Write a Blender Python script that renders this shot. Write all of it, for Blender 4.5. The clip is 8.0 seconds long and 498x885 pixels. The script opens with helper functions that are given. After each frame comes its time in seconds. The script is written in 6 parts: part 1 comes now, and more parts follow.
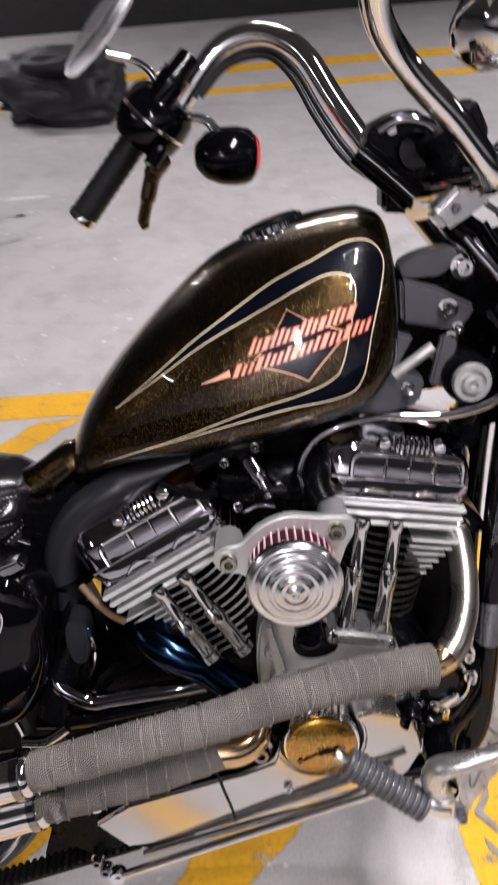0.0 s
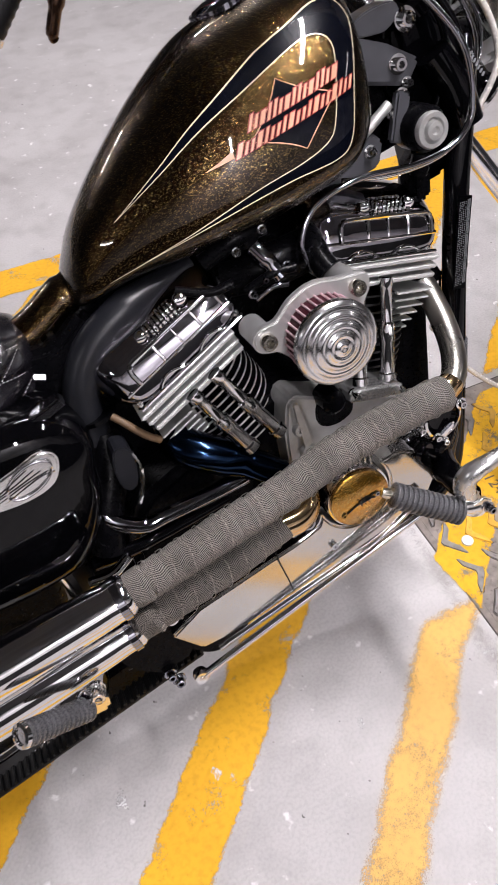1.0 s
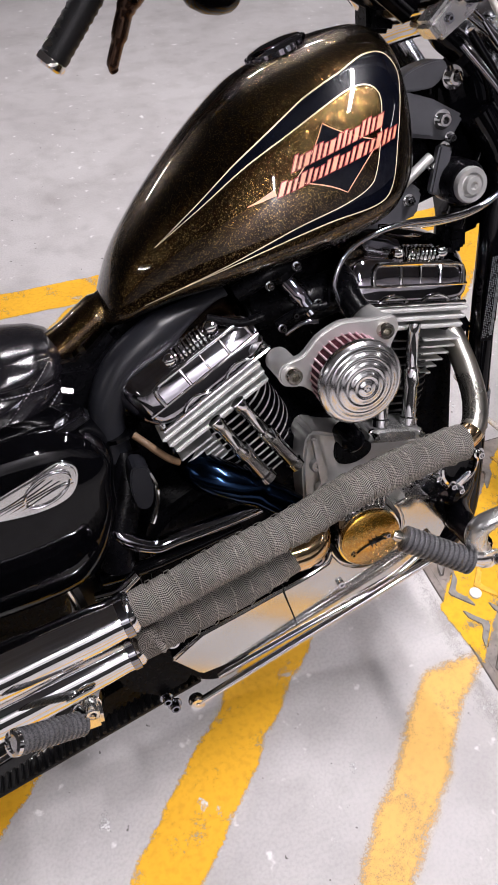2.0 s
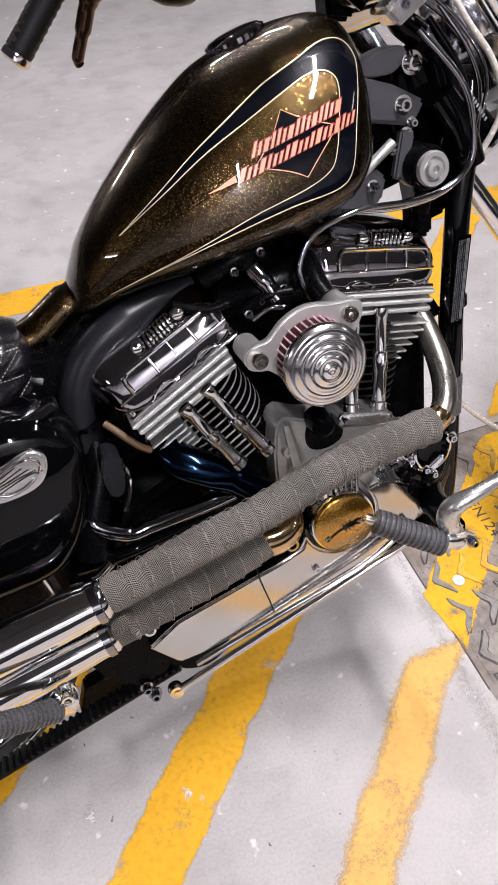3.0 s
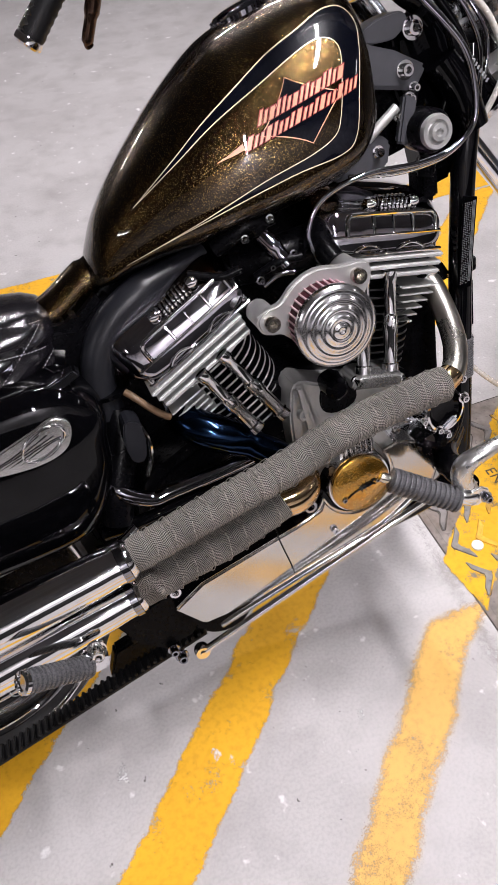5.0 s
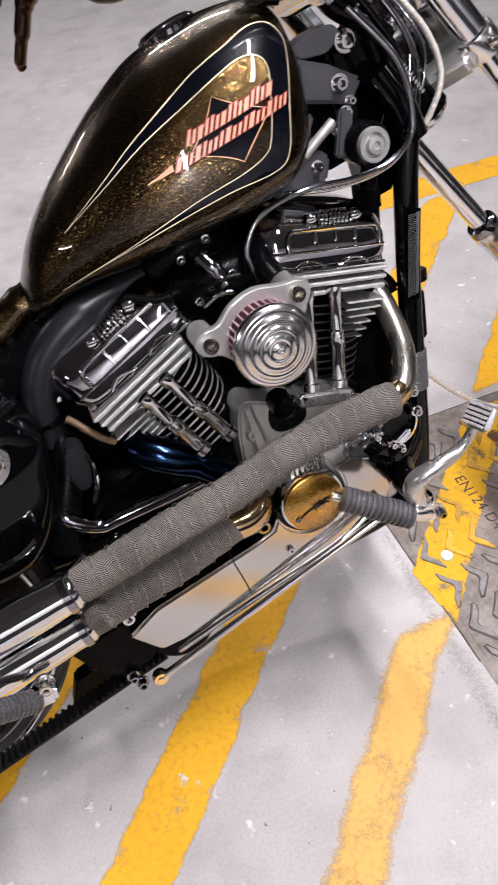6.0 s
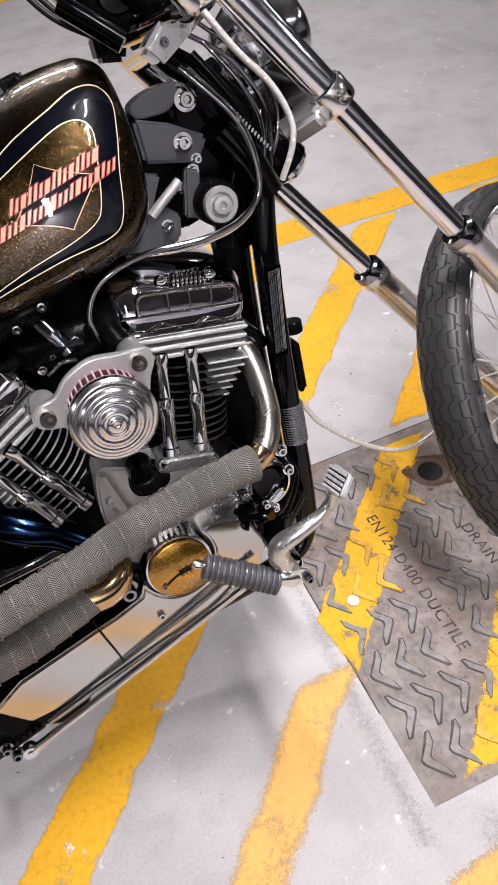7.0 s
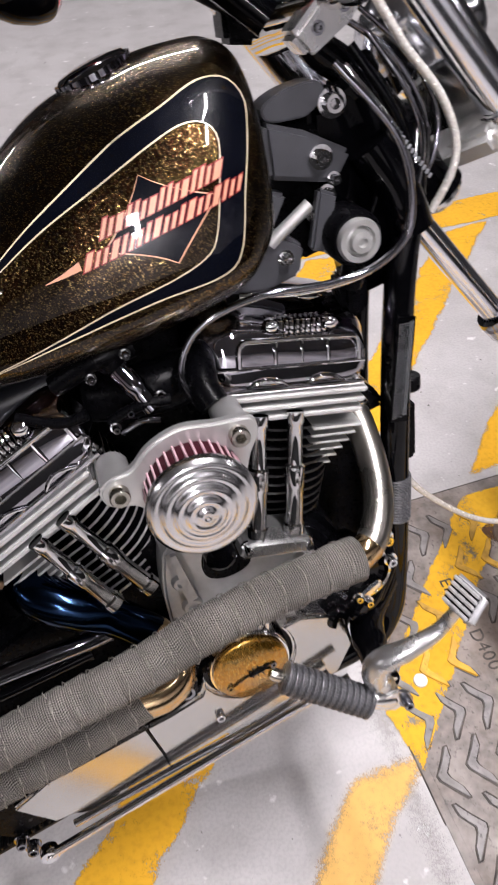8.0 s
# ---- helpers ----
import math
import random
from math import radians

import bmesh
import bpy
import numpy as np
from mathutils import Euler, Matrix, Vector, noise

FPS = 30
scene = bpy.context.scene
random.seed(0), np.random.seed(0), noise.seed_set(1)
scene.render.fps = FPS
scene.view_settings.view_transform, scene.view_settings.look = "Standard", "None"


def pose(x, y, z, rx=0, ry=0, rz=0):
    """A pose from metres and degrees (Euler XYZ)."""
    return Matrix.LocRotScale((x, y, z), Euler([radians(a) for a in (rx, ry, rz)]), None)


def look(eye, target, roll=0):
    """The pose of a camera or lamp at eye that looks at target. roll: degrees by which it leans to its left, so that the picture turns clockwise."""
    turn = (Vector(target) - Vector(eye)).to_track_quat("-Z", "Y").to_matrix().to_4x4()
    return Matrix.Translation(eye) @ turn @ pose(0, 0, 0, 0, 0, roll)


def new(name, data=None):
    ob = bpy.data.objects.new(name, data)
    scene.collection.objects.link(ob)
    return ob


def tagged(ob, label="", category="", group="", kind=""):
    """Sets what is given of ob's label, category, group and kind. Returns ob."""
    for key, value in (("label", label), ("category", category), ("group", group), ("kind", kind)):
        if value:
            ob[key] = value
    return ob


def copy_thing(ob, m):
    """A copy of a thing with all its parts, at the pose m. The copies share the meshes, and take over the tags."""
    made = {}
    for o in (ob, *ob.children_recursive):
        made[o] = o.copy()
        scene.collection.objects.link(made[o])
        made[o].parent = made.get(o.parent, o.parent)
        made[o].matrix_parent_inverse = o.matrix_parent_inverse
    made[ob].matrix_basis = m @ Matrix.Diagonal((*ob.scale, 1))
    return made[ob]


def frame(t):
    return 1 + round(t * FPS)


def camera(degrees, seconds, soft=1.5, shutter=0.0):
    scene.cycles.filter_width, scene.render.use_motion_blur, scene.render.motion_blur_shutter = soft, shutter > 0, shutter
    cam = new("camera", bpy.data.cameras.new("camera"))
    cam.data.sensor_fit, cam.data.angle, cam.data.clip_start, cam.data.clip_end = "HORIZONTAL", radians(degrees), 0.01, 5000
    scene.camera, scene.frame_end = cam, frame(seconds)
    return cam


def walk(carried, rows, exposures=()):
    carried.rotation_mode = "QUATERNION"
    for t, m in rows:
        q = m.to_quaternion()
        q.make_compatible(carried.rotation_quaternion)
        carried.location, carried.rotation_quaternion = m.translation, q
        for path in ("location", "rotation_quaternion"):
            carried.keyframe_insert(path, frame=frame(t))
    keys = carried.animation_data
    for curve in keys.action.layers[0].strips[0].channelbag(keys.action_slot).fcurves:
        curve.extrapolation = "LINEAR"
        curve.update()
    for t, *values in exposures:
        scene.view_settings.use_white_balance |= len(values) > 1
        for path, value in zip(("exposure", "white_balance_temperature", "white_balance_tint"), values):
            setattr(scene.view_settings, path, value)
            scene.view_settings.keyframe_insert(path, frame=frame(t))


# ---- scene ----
cam = camera(36.8, 8.0, shutter=0.3)
PATH = [
    (0, (0.028, 0.047, 1.393), (-0.004, 1.606, 0.141), -5.0),
    (0.2, (-0.032, 0.058, 1.377), (0.09, 1.507, 0.004), -5.7),
    (0.4, (-0.066, 0.049, 1.36), (0.161, 1.407, -0.09), -7.0),
    (0.5, (-0.098, 0.046, 1.363), (0.188, 1.372, -0.107), -6.7),
    (0.8, (-0.223, 0.002, 1.358), (0.166, 1.275, -0.135), -6.8),
    (1, (-0.292, -0.006, 1.349), (0.16, 1.24, -0.149), -5.3),
    (1.2, (-0.326, 0.0, 1.357), (0.162, 1.233, -0.14), -3.6),
    (2.3, (-0.279, -0.027, 1.348), (0.146, 1.317, -0.07), -0.9),
    (2.5, (-0.269, -0.032, 1.343), (0.161, 1.31, -0.076), -1.2),
    (3, (-0.267, -0.054, 1.341), (0.171, 1.279, -0.084), -2.6),
    (3.5, (-0.291, -0.073, 1.331), (0.132, 1.253, -0.106), -4.1),
    (4, (-0.284, -0.087, 1.335), (0.123, 1.241, -0.104), -4.8),
    (5.5, (-0.271, -0.108, 1.336), (0.098, 1.237, -0.098), -6.6),
    (5.9, (-0.221, -0.101, 1.337), (0.164, 1.241, -0.095), -7.5),
    (6, (-0.202, -0.102, 1.334), (0.188, 1.242, -0.094), -7.7),
    (6.5, (-0.079, -0.096, 1.349), (0.334, 1.244, -0.076), -8.4),
    (7, (0.0, -0.093, 1.352), (0.426, 1.246, -0.071), -7.9),
    (7.5, (-0.006, 0.0, 1.332), (0.396, 1.338, -0.098), -6.9),
    (8, (-0.019, 0.16, 1.308), (0.343, 1.465, -0.164), -3.4),
]

walk(cam, [(t, look(eye, target, roll)) for t, eye, target, roll in PATH])

# ---- light: unseen fluorescent tubes under the garage ceiling, some added as fill ----
CEIL = 2.75
scene.view_settings.exposure = -0.09
world = bpy.data.worlds.new("world")
world.use_nodes = True
world.node_tree.nodes["Background"].inputs[0].default_value = (0.5, 0.52, 0.55, 1)
world.node_tree.nodes["Background"].inputs[1].default_value = 0.0
scene.world = world
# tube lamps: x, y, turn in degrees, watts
# first and fourth follow the tank's highlights; the others are unseen, added as fill
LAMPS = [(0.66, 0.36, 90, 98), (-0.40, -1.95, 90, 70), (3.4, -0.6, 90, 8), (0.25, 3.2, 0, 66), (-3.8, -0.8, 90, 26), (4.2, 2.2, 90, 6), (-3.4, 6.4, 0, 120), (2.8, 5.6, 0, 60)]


# ---- materials ----
def links(m):
    m.use_nodes = True
    t = m.node_tree
    return t, t.nodes["Principled BSDF"]


def rgb(c):
    return (c[0], c[1], c[2], 1)


def noise_node(t, scale, detail=4.0, vec=None):
    n = t.nodes.new("ShaderNodeTexNoise")
    n.inputs["Scale"].default_value, n.inputs["Detail"].default_value = scale, detail
    if vec is None:
        vec = t.nodes.new("ShaderNodeTexCoord").outputs["Object"]
    t.links.new(vec, n.inputs["Vector"])
    return n


def ramp(t, src, stops):
    r = t.nodes.new("ShaderNodeValToRGB")
    t.links.new(src, r.inputs["Fac"])
    e = r.color_ramp.elements
    while len(e) < len(stops):
        e.new(0.5)
    for s, (p, c) in zip(e, stops):
        s.position, s.color = p, rgb(c) if not isinstance(c, (int, float)) else (c, c, c, 1)
    return r


def surface(name, base, rough, metal=0.0, vary=0.15, scale=30.0, rvary=0.08, bump=0.0, bscale=200.0, coat=0.0, coat_rough=0.05, spec=0.5):
    """A plain material with colour and gloss that vary at two scales."""
    m = bpy.data.materials.new(name)
    t, p = links(m)
    n = noise_node(t, scale)
    lo = tuple(max(0.0, c * (1 - vary)) for c in base)
    hi = tuple(min(1.0, c * (1 + vary)) for c in base)
    r = ramp(t, n.outputs["Fac"], [(0.3, lo), (0.7, hi)])
    t.links.new(r.outputs["Color"], p.inputs["Base Color"])
    n2 = noise_node(t, scale * (6 if metal < 0.5 else 0.7))
    rr = ramp(t, n2.outputs["Fac"], [(0.3, max(0.01, rough - rvary)), (0.75, min(1.0, rough + rvary))])
    t.links.new(rr.outputs["Color"], p.inputs["Roughness"])
    p.inputs["Metallic"].default_value = metal
    p.inputs["Specular IOR Level"].default_value = spec
    p.inputs["Coat Weight"].default_value = coat
    p.inputs["Coat Roughness"].default_value = coat_rough
    if bump:
        b = t.nodes.new("ShaderNodeBump")
        b.inputs["Strength"].default_value, b.inputs["Distance"].default_value = bump, 0.002
        t.links.new(noise_node(t, bscale, 5).outputs["Fac"], b.inputs["Height"])
        t.links.new(b.outputs["Normal"], p.inputs["Normal"])
    return m


def flake_paint(name, base, flake, cell, share=0.55, tilt=0.30):
    """Metal-flake lacquer: tilted metal grains of two sizes under a smooth clear coat."""
    m = bpy.data.materials.new(name)
    t, p = links(m)
    tc = t.nodes.new("ShaderNodeTexCoord").outputs["Object"]
    geo = t.nodes.new("ShaderNodeNewGeometry")
    v = t.nodes.new("ShaderNodeTexVoronoi")
    v.inputs["Scale"].default_value = cell
    t.links.new(tc, v.inputs["Vector"])
    sub = t.nodes.new("ShaderNodeVectorMath")
    sub.operation = "SUBTRACT"
    sub.inputs[1].default_value = (0.5, 0.5, 0.5)
    t.links.new(v.outputs["Color"], sub.inputs[0])
    sc = t.nodes.new("ShaderNodeVectorMath")
    sc.operation = "SCALE"
    sc.inputs["Scale"].default_value = tilt
    t.links.new(sub.outputs[0], sc.inputs[0])
    add = t.nodes.new("ShaderNodeVectorMath")
    t.links.new(geo.outputs["Normal"], add.inputs[0])
    t.links.new(sc.outputs[0], add.inputs[1])
    nrm = t.nodes.new("ShaderNodeVectorMath")
    nrm.operation = "NORMALIZE"
    t.links.new(add.outputs[0], nrm.inputs[0])
    t.links.new(nrm.outputs[0], p.inputs["Normal"])
    w = t.nodes.new("ShaderNodeTexWhiteNoise")
    t.links.new(v.outputs["Position"], w.inputs["Vector"])
    r = ramp(t, w.outputs["Value"], [(0.0, base), (share, tuple(c * 1.7 for c in base)), (share + 0.12, tuple(c * 0.30 for c in flake)), (0.97, flake)])
    t.links.new(r.outputs["Color"], p.inputs["Base Color"])
    p.inputs["Metallic"].default_value = 1.0
    p.inputs["Coat IOR"].default_value = 1.42
    p.inputs["Roughness"].default_value = 0.24
    p.inputs["Coat Weight"].default_value = 1.0
    p.inputs["Coat Roughness"].default_value = 0.02
    return m


def woven(name, lo, hi):
    """Glass-fibre heat wrap: a fine herringbone weave along and round the pipe."""
    m = bpy.data.materials.new(name)
    t, p = links(m)
    uv = t.nodes.new("ShaderNodeUVMap").outputs["UV"]
    # fine ribs that run to and fro in a herringbone, one bend to each turn of the tape
    sx = t.nodes.new("ShaderNodeSeparateXYZ")
    t.links.new(uv, sx.inputs[0])

    def calc(op, a, b, c=0.0):
        n = t.nodes.new("ShaderNodeMath")
        n.operation = op
        for i, q in enumerate((a, b, c)):
            if isinstance(q, float):
                n.inputs[i].default_value = q
            else:
                t.links.new(q, n.inputs[i])
        return n.outputs[0]
    wander = noise_node(t, 30, 2.0, uv).outputs["Fac"]
    along = calc("MULTIPLY_ADD", wander, 0.006, sx.outputs["X"])
    bend = calc("PINGPONG", along, 0.0133)
    rib = calc("SINE", calc("MULTIPLY", calc("MULTIPLY_ADD", bend, 0.34, calc("MULTIPLY_ADD", wander, 0.010, sx.outputs["Y"])), 2350.0), 0.0)
    cross = calc("SINE", calc("MULTIPLY", sx.outputs["X"], 2600.0), 0.0)
    ribs = calc("MULTIPLY_ADD", rib, 0.52, 0.42)
    mx = t.nodes.new("ShaderNodeMath")
    mx.operation = "MULTIPLY_ADD"
    mx.inputs[1].default_value = 0.30
    t.links.new(cross, mx.inputs[0])
    t.links.new(ribs, mx.inputs[2])
    r = ramp(t, mx.outputs[0], [(0.12, lo), (0.85, hi)])
    dirt = noise_node(t, 22)
    mixc = t.nodes.new("ShaderNodeMix")
    mixc.data_type, mixc.blend_type = "RGBA", "MULTIPLY"
    mixc.inputs["Factor"].default_value = 1.0
    t.links.new(r.outputs["Color"], mixc.inputs["A"])
    t.links.new(ramp(t, dirt.outputs["Fac"], [(0.3, 0.55), (0.7, 1.0)]).outputs["Color"], mixc.inputs["B"])
    t.links.new(mixc.outputs["Result"], p.inputs["Base Color"])
    b = t.nodes.new("ShaderNodeBump")
    b.inputs["Strength"].default_value, b.inputs["Distance"].default_value = 0.9, 0.0012
    t.links.new(mx.outputs[0], b.inputs["Height"])
    t.links.new(b.outputs["Normal"], p.inputs["Normal"])
    p.inputs["Roughness"].default_value = 0.62
    return m


def concrete(name):
    """Smooth power-floated garage slab with stains, scuffs and small pits."""
    m = bpy.data.materials.new(name)
    t, p = links(m)
    big, mid, fine = noise_node(t, 1.6, 6), noise_node(t, 11, 8), noise_node(t, 170, 5)
    c1 = ramp(t, big.outputs["Fac"], [(0.3, (0.435, 0.417, 0.412)), (0.7, (0.505, 0.488, 0.483))])
    c2 = ramp(t, mid.outputs["Fac"], [(0.30, (0.74, 0.73, 0.72)), (0.52, (0.98, 0.98, 0.98)), (0.8, (1, 1, 1))])
    c3 = ramp(t, fine.outputs["Fac"], [(0.30, (0.58, 0.58, 0.58)), (0.58, (1, 1, 1))])
    out = c1.outputs["Color"]
    stain = ramp(t, noise_node(t, 4.3, 10).outputs["Fac"], [(0.34, (0.74, 0.725, 0.715)), (0.54, (1, 1, 1))])
    for c, f in ((c2, 0.6), (c3, 0.30), (stain, 0.45)):
        mx = t.nodes.new("ShaderNodeMix")
        mx.data_type, mx.blend_type = "RGBA", "MULTIPLY"
        mx.inputs["Factor"].default_value = f
        t.links.new(out, mx.inputs["A"])
        t.links.new(c.outputs["Color"], mx.inputs["B"])
        out = mx.outputs["Result"]
    chips = ramp(t, noise_node(t, 26, 9).outputs["Fac"], [(0.655, 0.0), (0.72, 0.8)])
    specks = ramp(t, noise_node(t, 55, 2).outputs["Fac"], [(0.235, 1.0), (0.26, 0.0)])
    for mask, col in ((chips, (0.75, 0.74, 0.73, 1)), (specks, (0.10, 0.09, 0.085, 1))):
        mx = t.nodes.new("ShaderNodeMix")
        mx.data_type = "RGBA"
        t.links.new(mask.outputs["Color"], mx.inputs["Factor"])
        t.links.new(out, mx.inputs["A"])
        mx.inputs["B"].default_value = col
        out = mx.outputs["Result"]
    t.links.new(out, p.inputs["Base Color"])
    t.links.new(ramp(t, mid.outputs["Fac"], [(0.3, 0.46), (0.75, 0.66)]).outputs["Color"], p.inputs["Roughness"])
    b = t.nodes.new("ShaderNodeBump")
    b.inputs["Strength"].default_value, b.inputs["Distance"].default_value = 0.14, 0.0015
    t.links.new(fine.outputs["Fac"], b.inputs["Height"])
    t.links.new(b.outputs["Normal"], p.inputs["Normal"])
    return m


def worn_paint(name, base, wear_lo, wear_hi, scale=14.0, soft=0.025):
    """Floor paint that has flaked and rubbed off in patches."""
    m = bpy.data.materials.new(name)
    t, p = links(m)
    geo = t.nodes.new("ShaderNodeNewGeometry").outputs["Position"]
    n, n2, n3 = noise_node(t, scale, 8, geo), noise_node(t, 90, 5, geo), noise_node(t, 5, 3, geo)
    c = ramp(t, n3.outputs["Fac"], [(0.3, tuple(v * 0.86 for v in base)), (0.7, base)])
    g = ramp(t, n2.outputs["Fac"], [(0.25, (0.80, 0.77, 0.72)), (0.55, (1, 1, 1))])
    mx = t.nodes.new("ShaderNodeMix")
    mx.data_type, mx.blend_type = "RGBA", "MULTIPLY"
    mx.inputs["Factor"].default_value = 0.7
    t.links.new(c.outputs["Color"], mx.inputs["A"])
    t.links.new(g.outputs["Color"], mx.inputs["B"])
    t.links.new(mx.outputs["Result"], p.inputs["Base Color"])
    mix = t.nodes.new("ShaderNodeMath")
    mix.operation = "ADD"
    t.links.new(n.outputs["Fac"], mix.inputs[0])
    half = t.nodes.new("ShaderNodeMath")
    half.operation = "MULTIPLY"
    half.inputs[1].default_value = 0.35
    t.links.new(n2.outputs["Fac"], half.inputs[0])
    t.links.new(half.outputs[0], mix.inputs[1])
    # thinner towards the stroke's edge
    edge = t.nodes.new("ShaderNodeUVMap").outputs["UV"]
    ex = t.nodes.new("ShaderNodeSeparateXYZ")
    t.links.new(edge, ex.inputs[0])
    thin = t.nodes.new("ShaderNodeMath")
    thin.operation = "MULTIPLY_ADD"
    thin.inputs[1].default_value, thin.inputs[2].default_value = 0.8, -0.8
    t.links.new(ex.outputs["X"], thin.inputs[0])
    grain = t.nodes.new("ShaderNodeMath")
    grain.operation = "MULTIPLY_ADD"
    grain.inputs[1].default_value = 0.7
    t.links.new(noise_node(t, 420, 3, geo).outputs["Fac"], grain.inputs[0])
    t.links.new(thin.outputs[0], grain.inputs[2])
    tot = t.nodes.new("ShaderNodeMath")
    tot.operation = "ADD"
    t.links.new(mix.outputs[0], tot.inputs[0])
    t.links.new(grain.outputs[0], tot.inputs[1])
    wear = (wear_lo + wear_hi) / 2 + 0.35
    a = ramp(t, tot.outputs[0], [(wear - soft / 3, 0.0), (wear + soft, 1.0)])
    t.links.new(a.outputs["Color"], p.inputs["Alpha"])
    p.inputs["Roughness"].default_value = 0.6
    p.inputs["Specular IOR Level"].default_value = 0.2
    return m


def iron(name, base, rust, dust):
    """Cast iron with brown bloom and pale trodden dust."""
    m = bpy.data.materials.new(name)
    t, p = links(m)
    geo = t.nodes.new("ShaderNodeNewGeometry").outputs["Position"]
    out = ramp(t, noise_node(t, 60, 6, geo).outputs["Fac"], [(0.3, tuple(c * 0.7 for c in base)), (0.7, tuple(c * 1.25 for c in base))]).outputs["Color"]
    for sc, lo, hi, col, det in ((6, 0.45, 0.75, rust, 7), (14, 0.5, 0.8, dust, 9), (130, 0.60, 0.72, tuple(c * 0.4 for c in base), 3)):
        mk = ramp(t, noise_node(t, sc, det, geo).outputs["Fac"], [(lo, 0.0), (hi, 0.8)])
        mx = t.nodes.new("ShaderNodeMix")
        mx.data_type = "RGBA"
        t.links.new(mk.outputs["Color"], mx.inputs["Factor"])
        t.links.new(out, mx.inputs["A"])
        mx.inputs["B"].default_value = rgb(col)
        out = mx.outputs["Result"]
    t.links.new(out, p.inputs["Base Color"])
    t.links.new(ramp(t, noise_node(t, 20, 5, geo).outputs["Fac"], [(0.3, 0.38), (0.7, 0.62)]).outputs["Color"], p.inputs["Roughness"])
    b = t.nodes.new("ShaderNodeBump")
    b.inputs["Strength"].default_value, b.inputs["Distance"].default_value = 0.5, 0.0015
    t.links.new(noise_node(t, 170, 5, geo).outputs["Fac"], b.inputs["Height"])
    t.links.new(b.outputs["Normal"], p.inputs["Normal"])
    return m


CHROME = surface("chrome", (0.78, 0.78, 0.79), 0.05, 1.0, 0.03, 20, 0.03)
# rocker chrome: dark surroundings it would mirror are put into its colour
ROCKER = surface("chrome_with_dark_reflection", (0.50, 0.49, 0.53), 0.035, 1.0, 0.06, 40, 0.02)
# fin edge metal with the front barrel's shade put into its colour
FIN_SHADED = surface("shaded_fin_edge", (0.05, 0.05, 0.05), 0.4, 0.8, 0.1, 60, 0.04)
PLATE = surface("mirror_steel_plate", (0.60, 0.585, 0.565), 0.13, 1.0, 0.05, 14, 0.02)
HEAT = surface("heat_tinted_steel", (0.72, 0.52, 0.30), 0.12, 1.0, 0.2, 26, 0.03)
CHROME_DARK = surface("smoked_chrome", (0.30, 0.30, 0.33), 0.07, 1.0, 0.06, 20, 0.03)
POLISHED = surface("polished_aluminium", (0.82, 0.82, 0.81), 0.19, 1.0, 0.06, 40, 0.03)
SLIDER = surface("satin_aluminium", (0.70, 0.70, 0.71), 0.24, 1.0, 0.05, 40, 0.03)
FORK = surface("brushed_chrome", (0.84, 0.86, 0.91), 0.14, 1.0, 0.04, 20, 0.02)
SATIN_ALU = surface("satin_plate_aluminium", (0.62, 0.62, 0.61), 0.34, 0.8, 0.06, 40, 0.04)
RINGS = surface("buffed_aluminium", (0.80, 0.80, 0.81), 0.20, 1.0, 0.05, 30, 0.02)
PAD = surface("rubbed_pedal_metal", (0.60, 0.60, 0.61), 0.38, 0.35, 0.1, 60, 0.05)
ALU = surface("cast_aluminium", (0.44, 0.44, 0.43), 0.42, 0.7, 0.1, 60, 0.08, 0.25, 600)
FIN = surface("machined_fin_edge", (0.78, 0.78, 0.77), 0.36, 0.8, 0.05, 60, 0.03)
CAST = surface("bright_casting", (0.62, 0.62, 0.615), 0.28, 0.95, 0.06, 40, 0.04)
BLACK = surface("gloss_black_paint", (0.001, 0.001, 0.0014), 0.07, 0.0, 0.3, 12, 0.02, spec=0.12)
GLOSS = surface("black_lacquer", (0.001, 0.001, 0.0014), 0.04, 0.0, 0.3, 12, 0.02, spec=0.26)
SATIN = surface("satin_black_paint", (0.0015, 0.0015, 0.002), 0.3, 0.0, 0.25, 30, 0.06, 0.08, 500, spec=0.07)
GREY = surface("satin_grey_powder_coat", (0.058, 0.059, 0.066), 0.36, 0.3, 0.12, 30, 0.07, 0.1, 600)
RUBBER = surface("black_rubber", (0.005, 0.005, 0.0055), 0.45, 0.0, 0.2, 80, 0.1, 0.2, 700, spec=0.25)
PEG_RUBBER = surface("grey_peg_rubber", (0.060, 0.060, 0.064), 0.30, 0.0, 0.2, 80, 0.1, 0.2, 700)
TYRE = surface("tyre_rubber", (0.026, 0.025, 0.026), 0.38, 0.0, 0.25, 50, 0.1, 0.25, 500)
COVER = surface("satin_charcoal_paint", (0.008, 0.0085, 0.011), 0.36, 0.0, 0.15, 30, 0.06, 0.08, 500, spec=0.35)
GROOVE = surface("shaded_tyre_groove", (0.004, 0.004, 0.004), 0.8, 0.0, 0.2, 50)
LEATHER = surface("black_leather", (0.005, 0.0045, 0.006), 0.2, 0.0, 0.2, 40, 0.04, 0.12, 420, spec=0.65)
THREAD = surface("grey_thread", (0.22, 0.20, 0.215), 0.7)
FLAKE = flake_paint("olive_brown_metal_flake", (0.0105, 0.0042, 0.0018), (0.31, 0.22, 0.084), 1000.0, 0.72, 0.28)
GOLD = flake_paint("gold_metal_flake", (0.34, 0.17, 0.018), (0.95, 0.68, 0.22), 900.0, 0.7, 0.22)
NAVY = surface("navy_black_lacquer", (0.0013, 0.0018, 0.0045), 0.3, 0.0, 0.2, 20, 0.05, 0, 0, 0.7, 0.02, spec=0.06)
